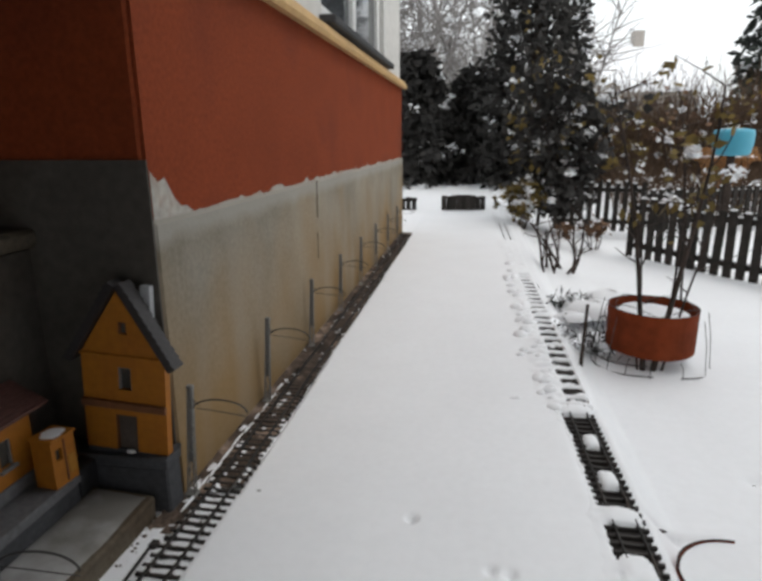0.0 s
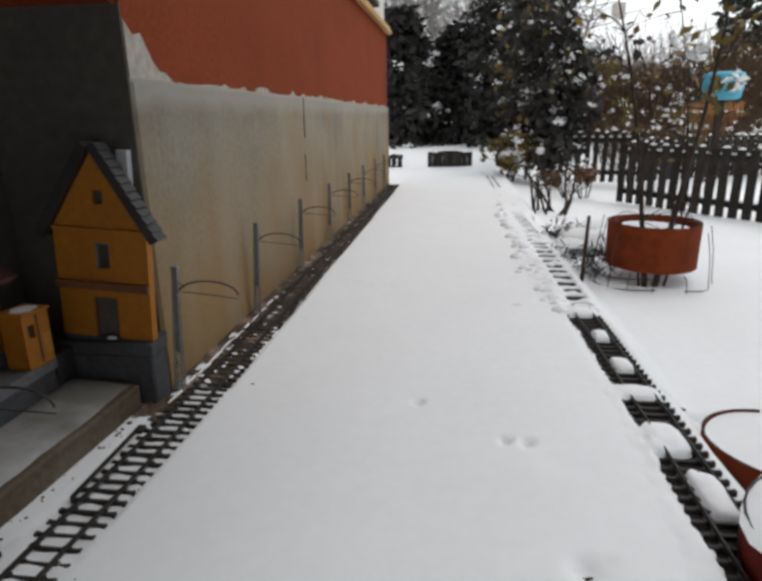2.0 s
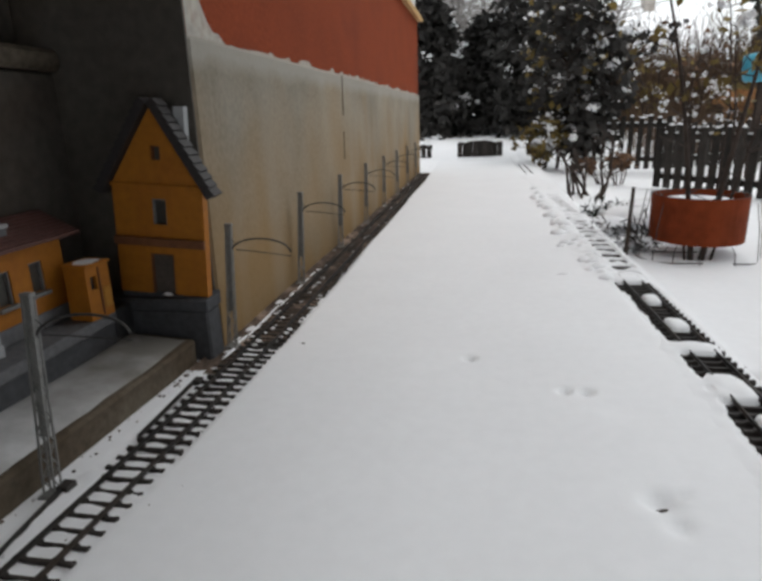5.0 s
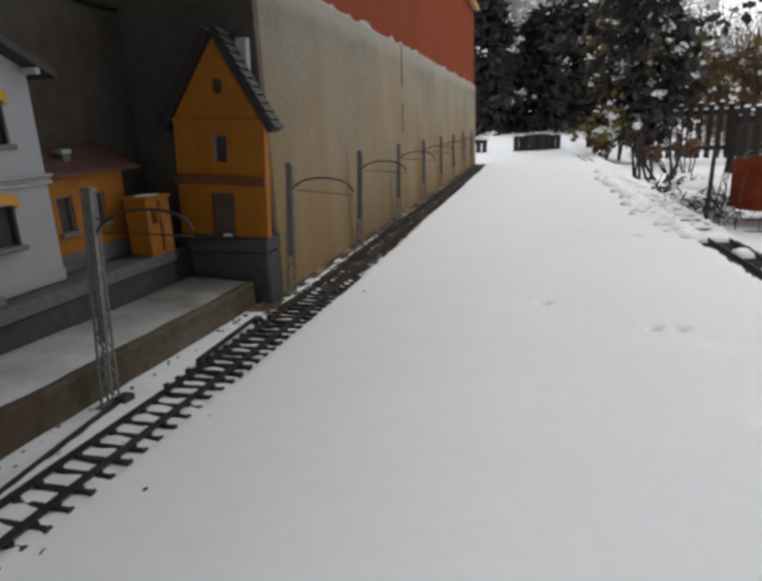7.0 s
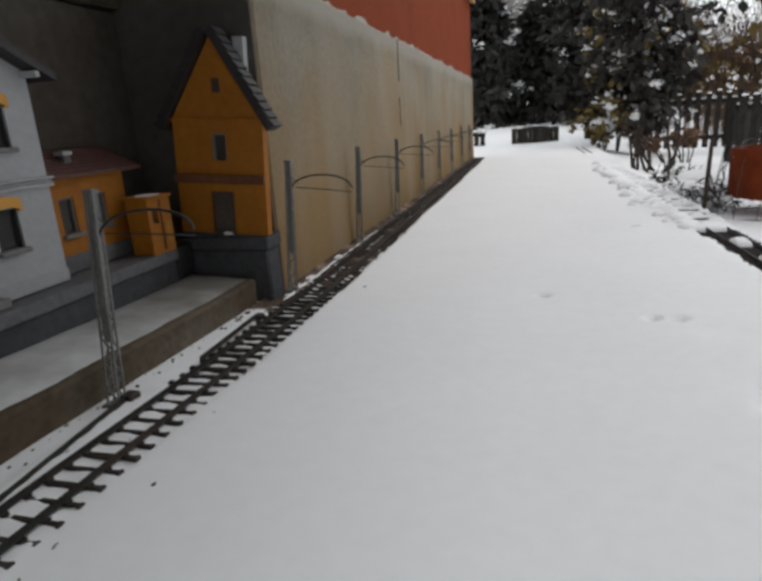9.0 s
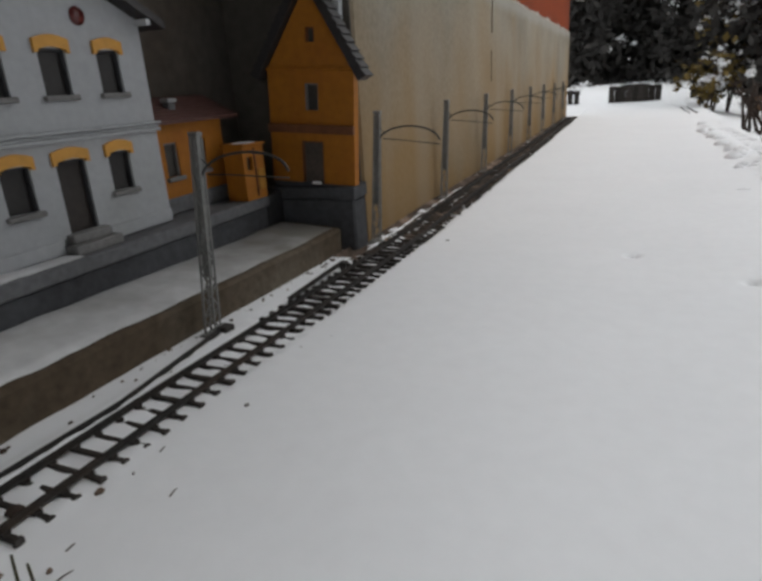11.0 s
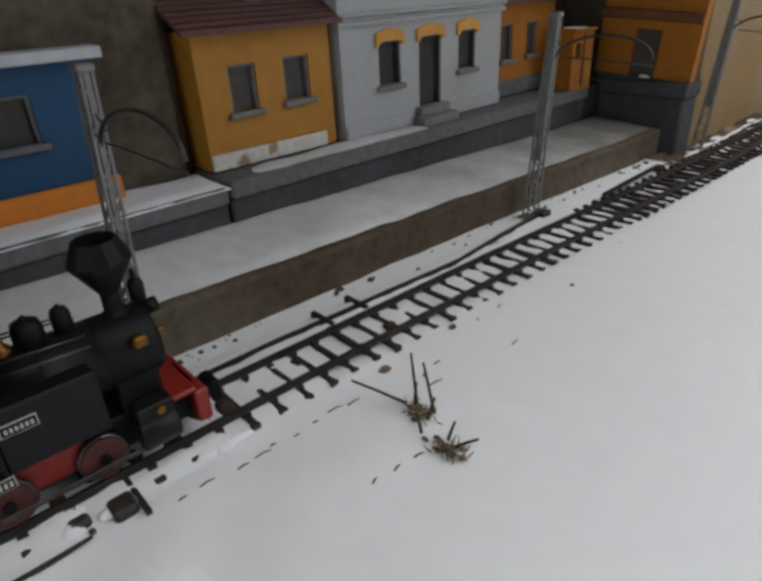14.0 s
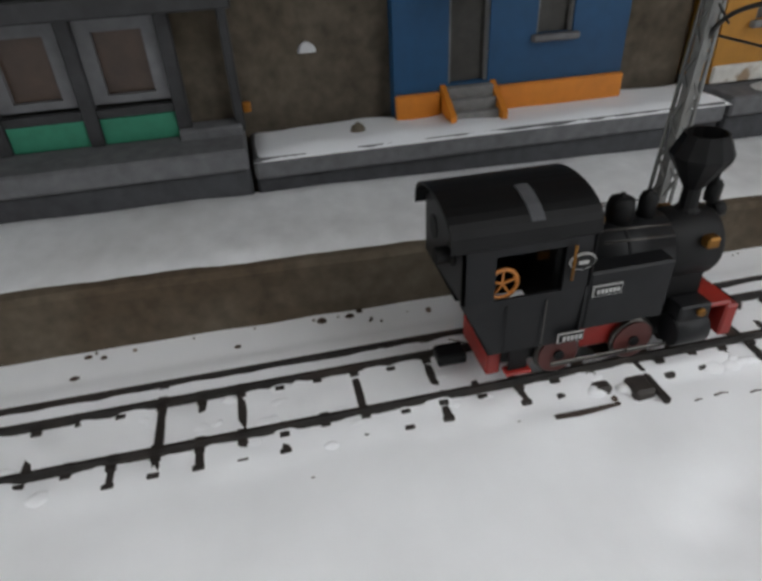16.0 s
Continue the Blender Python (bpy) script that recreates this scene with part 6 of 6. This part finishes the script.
# snowy evergreen bush and withered climbers by the second track
shrub("evergreen_bush", 0.505, 4.317, -0.05, 1.02, 0.11, 16, 31, BARK, "tall dark evergreen bush weighed down with snow", leaf=NEEDLE_B, leaf_size=0.06, leaf_n=3800, snow=440, twigs=22, r0=0.007)
shrub("withered_climber", 0.372, 4.481, -0.05, 1.30, 0.05, 5, 32, BARK, "tall shrub with withered yellow leaves", leaf=LEAF_Y, leaf_size=0.05, leaf_n=400, snow=40, twigs=14, r0=0.006)
shrub("withered_shrub", 0.226, 4.219, -0.05, 0.40, 0.5, 8, 33, BARK, "low shrub with yellow-brown leaves", leaf=LEAF_Y, leaf_size=0.04, leaf_n=260, snow=60, twigs=10, r0=0.005)
shrub("bare_bush", 0.335, 2.958, -0.075, 0.35, 0.75, 8, 34, BARK, "bare branching bush in the snow", snow=10, twigs=5, r0=0.009)
shrub("brown_shrub", 0.576, 3.637, -0.07, 0.20, 0.7, 8, 35, BARK, "low shrub with red-brown leaves before the fence", leaf=LEAF_B, leaf_size=0.035, leaf_n=160, snow=8, twigs=12, r0=0.005)
shrub("leaning_stems", 0.269, 2.861, -0.055, 0.30, 0.5, 3, 36, BARK, "thin dark stems in the snow", twigs=2, r0=0.006)
shrub("lavender", 0.28, 2.153, -0.05, 0.10, 0.9, 12, 37, BARK, "low grey-green lavender bush under snow", leaf=NEEDLE, leaf_size=0.034, leaf_n=300, leaf_aspect=0.14, snow=34, twigs=6, r0=0.003, low=0.02)
shrub("lavender", 0.271, 1.843, -0.05, 0.085, 0.9, 9, 38, BARK, "low dark lavender bush beside the stake", leaf=NEEDLE_B, leaf_size=0.030, leaf_n=340, leaf_aspect=0.14, snow=26, twigs=6, r0=0.003, low=0.02)
# young trees standing before the plant ring
sap = thing("young_tree", pose(0.391, 1.688, -0.045), "young tree of thin dark stems with withered leaves", "tree")
rng = random.Random(5)
spots = []
for d, l, r0 in (((-0.02, 0.10, 1), 0.74, 0.0074), ((0.12, 0.08, 1), 0.74, 0.0084), ((0.26, 0.14, 1), 0.48, 0.0036), ((-0.10, 0.2, 1), 0.40, 0.003)):
    bm = bmesh.new()
    pts = sway(bm, (d[0] * 0.14, 0, -0.02), d, l, r0, 0.002, rng, 0.08, 8, 6)
    for t in range(9):
        q = pts[rng.randrange(4, len(pts))]
        tp = sway(bm, q, (rng.gauss(0, 1), rng.gauss(0, 1), rng.uniform(0.2, 1.2)), rng.uniform(0.06, 0.20), 0.0024, 0.0008, rng, 0.3, 4, 4)
        spots += tp[2:]
    part("stem", bm, BARK, sap)
v, f = leaves([p for p in spots if p.z > 0.40 and rng.random() < 0.7], 0.030, rng, 0.55, 0.7, 1)
mesh_ob("leaves", v, f, LEAF_Y, sap, "withered yellow-green leaves", "stuff")
sap2 = shrub("young_tree", 0.544, 1.959, -0.05, 0.80, 0.14, 2, 71, BARK, "young tree of thin dark stems with withered leaves", leaf=LEAF_Y, leaf_size=0.030, leaf_n=60, snow=10, twigs=7, r0=0.0042, low=0.35, category="tree")
# thickets behind the fence
thicket("bramble_hedge", 1.0, 5.5, 6.4, 8.0, 1.30, 7600, 41, TWIG, "tangle of brown twigs behind the fence", -0.05, 0.006, 700)
thicket("bramble_hedge", 1.0, 3.4, 4.6, 5.6, 0.50, 1500, 42, TWIG, "brown undergrowth close behind the fence", -0.05, 0.004, 420)
thicket("frosted_hedge", -2.5, 0.6, 9.6, 10.6, 2.6, 900, 43, TWIG_G, "frosted twigs among the conifers", 0.3, 0.008, 900)

for i, (x, y, h, lean) in enumerate(((1.27, 5.7, 0.95, 0.1), (1.67, 5.9, 1.1, -0.08), (1.91, 6.1, 1.0, 0.15), (2.9, 6.4, 1.3, -0.1), (1.06, 6.2, 1.2, 0.05))):
    shrub("bare_sapling", x, y, -0.05, h, 0.12, 3, 80 + i, BARK, "bare dark saplings behind the fence", leaf=LEAF_B if i % 2 else LEAF_Y, leaf_size=0.05, leaf_n=100, snow=26, twigs=14, r0=0.012, low=0.3, category="tree")
# dry reed and the turquoise tub
rng = random.Random(8)
reed = thing("reed_clump", pose(2.08, 5.85, -0.09), "clump of orange-brown dry ornamental grass with snow", "ornamental grass")
bm = bmesh.new()
for i in range(420):
    a, q = rng.uniform(0, 6.28), rng.random() ** 0.5
    p = Vector((0.12 * q * math.cos(a), 0.12 * q * math.sin(a), 0))
    o = Vector((math.cos(a) * q, math.sin(a) * q, 0))
    tube(bm, [p, p + o * 0.05 + Vector((0, 0, 0.34)), p + o * 0.13 + Vector((0, 0, 0.48 + 0.08 * rng.random())), p + o * 0.17 + Vector((0, 0, 0.44))], 0.005, 3, 0.002)
part("foliage", bm, REED, reed, "dry arching foliage", "stuff")
bm = bmesh.new()
for i in range(16):
    a = rng.uniform(0, 6.28)
    lumps(bm, 0.22 * math.cos(a), 0.2 * math.sin(a), 0.47, 0.035, 0.03, 0.018, i, 7)
part("snow", bm, SNOW, reed, "", "stuff")
tub = thing("turquoise_tub", pose(1.36, 3.85, 0.0), "turquoise plastic tub up on a dark post", "plastic tub")
part("shell", lathe(bmesh.new(), [(0.080, 0.450), (0.094, 0.458), (0.104, 0.51), (0.106, 0.575), (0.098, 0.592), (0.062, 0.598)], 20), TARP, tub)
part("snow_cap", lumps(bmesh.new(), 0, 0, 0.593, 0.075, 0.075, 0.008, 2, 14), SNOW, tub)
part("post", boxes((-0.018, 0.018, -0.018, 0.018, -0.16, 0.450), bevel=0.003), BARK, tub)

# ---------------------------------------------------------------- fences
def picket_fence(name, pts, height, label, gap=0.062, w=0.040, arch=False, drop=0.0):
    x0, y0 = pts[0]
    ob = thing(name, pose(x0, y0, -drop), label, "fence", "garden fences")
    rng = random.Random(int(x0 * 100) + 7)
    for (ax_, ay_), (bx_, by_) in zip(pts, pts[1:]):
        L = math.hypot(bx_ - ax_, by_ - ay_)
        ang = math.atan2(by_ - ay_, bx_ - ax_)
        n = max(1, int(L / gap))
        for i in range(n):
            k = (i + 0.5) / n
            px, py = ax_ + (bx_ - ax_) * k, ay_ + (by_ - ay_) * k
            h = height * (rng.uniform(0.96, 1.03))
            if arch:
                h = height * (0.72 + 0.28 * math.sin(math.pi * (0.12 + 0.76 * k)))
            bm = bmesh.new()
            box(bm, -w / 2, w / 2, -0.006, 0.006, -0.03, h, 0.002)
            p = part("picket", bm, FENCE, ob)
            p.matrix_basis = pose(px - x0, py - y0, ground_z(py), rng.uniform(-1.5, 1.5), rng.uniform(-1.5, 1.5), math.degrees(ang))
            if rng.random() < (0.35 if arch else 0.7):
                part("snow", lumps(bmesh.new(), 0, 0, h - 0.002, w * 0.5, 0.010, 0.010, i, 8), SNOW, p)
        for zz in (0.10, 0.82):
            bm = bmesh.new()
            box(bm, 0, L, 0.0065, 0.024, -0.014, 0.014, 0.002)
            q = part("rail", bm, FENCE, ob)
            q.matrix_basis = pose(ax_ - x0, ay_ - y0, ground_z((ay_ + by_) / 2) + height * zz, 0, 0, math.degrees(ang))
            if not arch:
                part("snow", boxes((0.01, L - 0.01, 0.008, 0.022, 0.0138, 0.022), bevel=0.003), SNOW, q)
    return ob


picket_fence("picket_fence", [(0.43, 4.18), (1.0, 4.10)], 0.285, "low dark wooden picket fence with snow on its rails", 0.05, 0.030)
picket_fence("picket_fence", [(0.75, 3.50), (1.20, 2.80), (1.60, 2.05)], 0.282, "dark weathered wooden picket fence in the snow", drop=0.036)
picket_fence("picket_fence", [(1.02, 4.13), (1.84, 4.55), (3.1, 4.75)], 0.24, "dark wooden picket fence farther back in the garden", 0.06, 0.038)
picket_fence("low_gate", [(-0.335, 4.75), (0.000, 4.75)], 0.140, "low dark arched wooden gate across the path", 0.034, 0.0372, True)
picket_fence("low_gate", [(-0.66, 4.75), (-0.53, 4.75)], 0.118, "low dark wooden gate leaf beside the house", 0.034, 0.034, True)
picket_fence("low_gate", [(0.17, 4.75), (0.27, 4.75)], 0.115, "low dark wooden gate leaf at the path's edge", 0.034, 0.034, True)

# ---------------------------------------------------------------- far houses
def far_house(x, y, z, w, d, h, rise, rz, label):
    ob = thing("far_house", pose(x, y, z, 0, 0, rz), label, "house", "far houses")
    holes = [(w * (0.12 + 0.22 * i), w * (0.12 + 0.22 * i) + w * 0.11, h * a, h * a + h * 0.22) for i in range(4) for a in (0.15, 0.6)]
    part("wall", wall_with_holes(w, h, 0.3, holes), FAR_WALL, ob)
    part("wall", boxes((0, 0.3, 0.3, d, 0, h), (w - 0.3, w, 0.3, d, 0, h), (0.3, w - 0.3, d - 0.3, d, 0, h)), FAR_WALL, ob)
    for q in holes:
        wn_ = part("window", boxes((q[0], q[1], 0.12, 0.16, q[2], q[3])), GLASS, ob)
        part("sill", boxes((q[0] - 0.05, q[1] + 0.05, -0.08, 0.1, q[2] - 0.08, q[2])), FAR_WALL, wn_)
    bm = bmesh.new()
    prism(bm, [(0.02, h), (d - 0.02, h), (d / 2, h + rise - 0.1)], 0.02, w - 0.02)
    bm.transform(Matrix(((0, 1, 0, 0), (1, 0, 0, 0), (0, 0, 1, 0), (0, 0, 0, 1))))
    bmesh.ops.recalc_face_normals(bm, faces=bm.faces[:])
    part("gable", bm, FAR_WALL, ob)
    for s in (0, 1):
        bm = bmesh.new()
        a = (-0.5, h - 0.25) if s == 0 else (d + 0.5, h - 0.25)
        prism(bm, [a, (d / 2, h + rise), (d / 2, h + rise + 0.28), (a[0], a[1] + 0.28)], -0.4, w + 0.4)
        bm.transform(Matrix(((0, 1, 0, 0), (1, 0, 0, 0), (0, 0, 1, 0), (0, 0, 0, 1))))
        bmesh.ops.recalc_face_normals(bm, faces=bm.faces[:])
        part("roof", bm, SNOW, ob, "snow-covered roof slope")
    part("chimney", boxes((w * 0.3, w * 0.3 + 0.7, d / 2 - 0.35, d / 2 + 0.35, h + rise * 0.7, h + rise + 1.0), bevel=0.02), FAR_WALL, ob)
    return ob


far_house(8.9, 42.0, 0.4, 5.0, 6.0, 3.2, 2.9, 8, "far grey house with a snow-covered roof")
far_house(4.6, 36.0, 0.4, 3.4, 5.0, 3.2, 1.4, 20, "far house with a snowy roof beyond the gardens")

# ---------------------------------------------------------------- sleepers, last
me = sleeper_mesh(0.060, GAUGE)
y, i = -0.49, 0
rng = random.Random(21)
while y < 3.65:
    ob = new("sleeper", me)
    ob.parent = main_track
    ob.matrix_basis = pose(track_x(y) + rng.gauss(0, 0.0004), y, ground_z(y) + 0.0010 + rng.gauss(0, 0.0005), 0, 0, rng.gauss(0, 0.5))
    y += 0.0205 if y < 0.13 else 0.0185
y = 0.32
while y < 2.4:
    ob = new("sleeper", me)
    ob.parent = side_track
    ob.matrix_basis = pose(side_x(y), y, ground_z(y) + SIDE_UP - 0.0005 - (0.001 if y > 1.3 else 0), 0, rng.gauss(0, 1), -6 * max(0, 0.8 - y) + rng.gauss(0, 0.5))
    y += 0.0182 if y < 1.30 else 0.056

# ---------------------------------------------------------------- true size
for ob in list(scene.objects):
    if ob.parent is None and ob.type in {"MESH", "EMPTY"}:
        ob.matrix_basis = Matrix.Scale(TRUE, 4) @ ob.matrix_basis
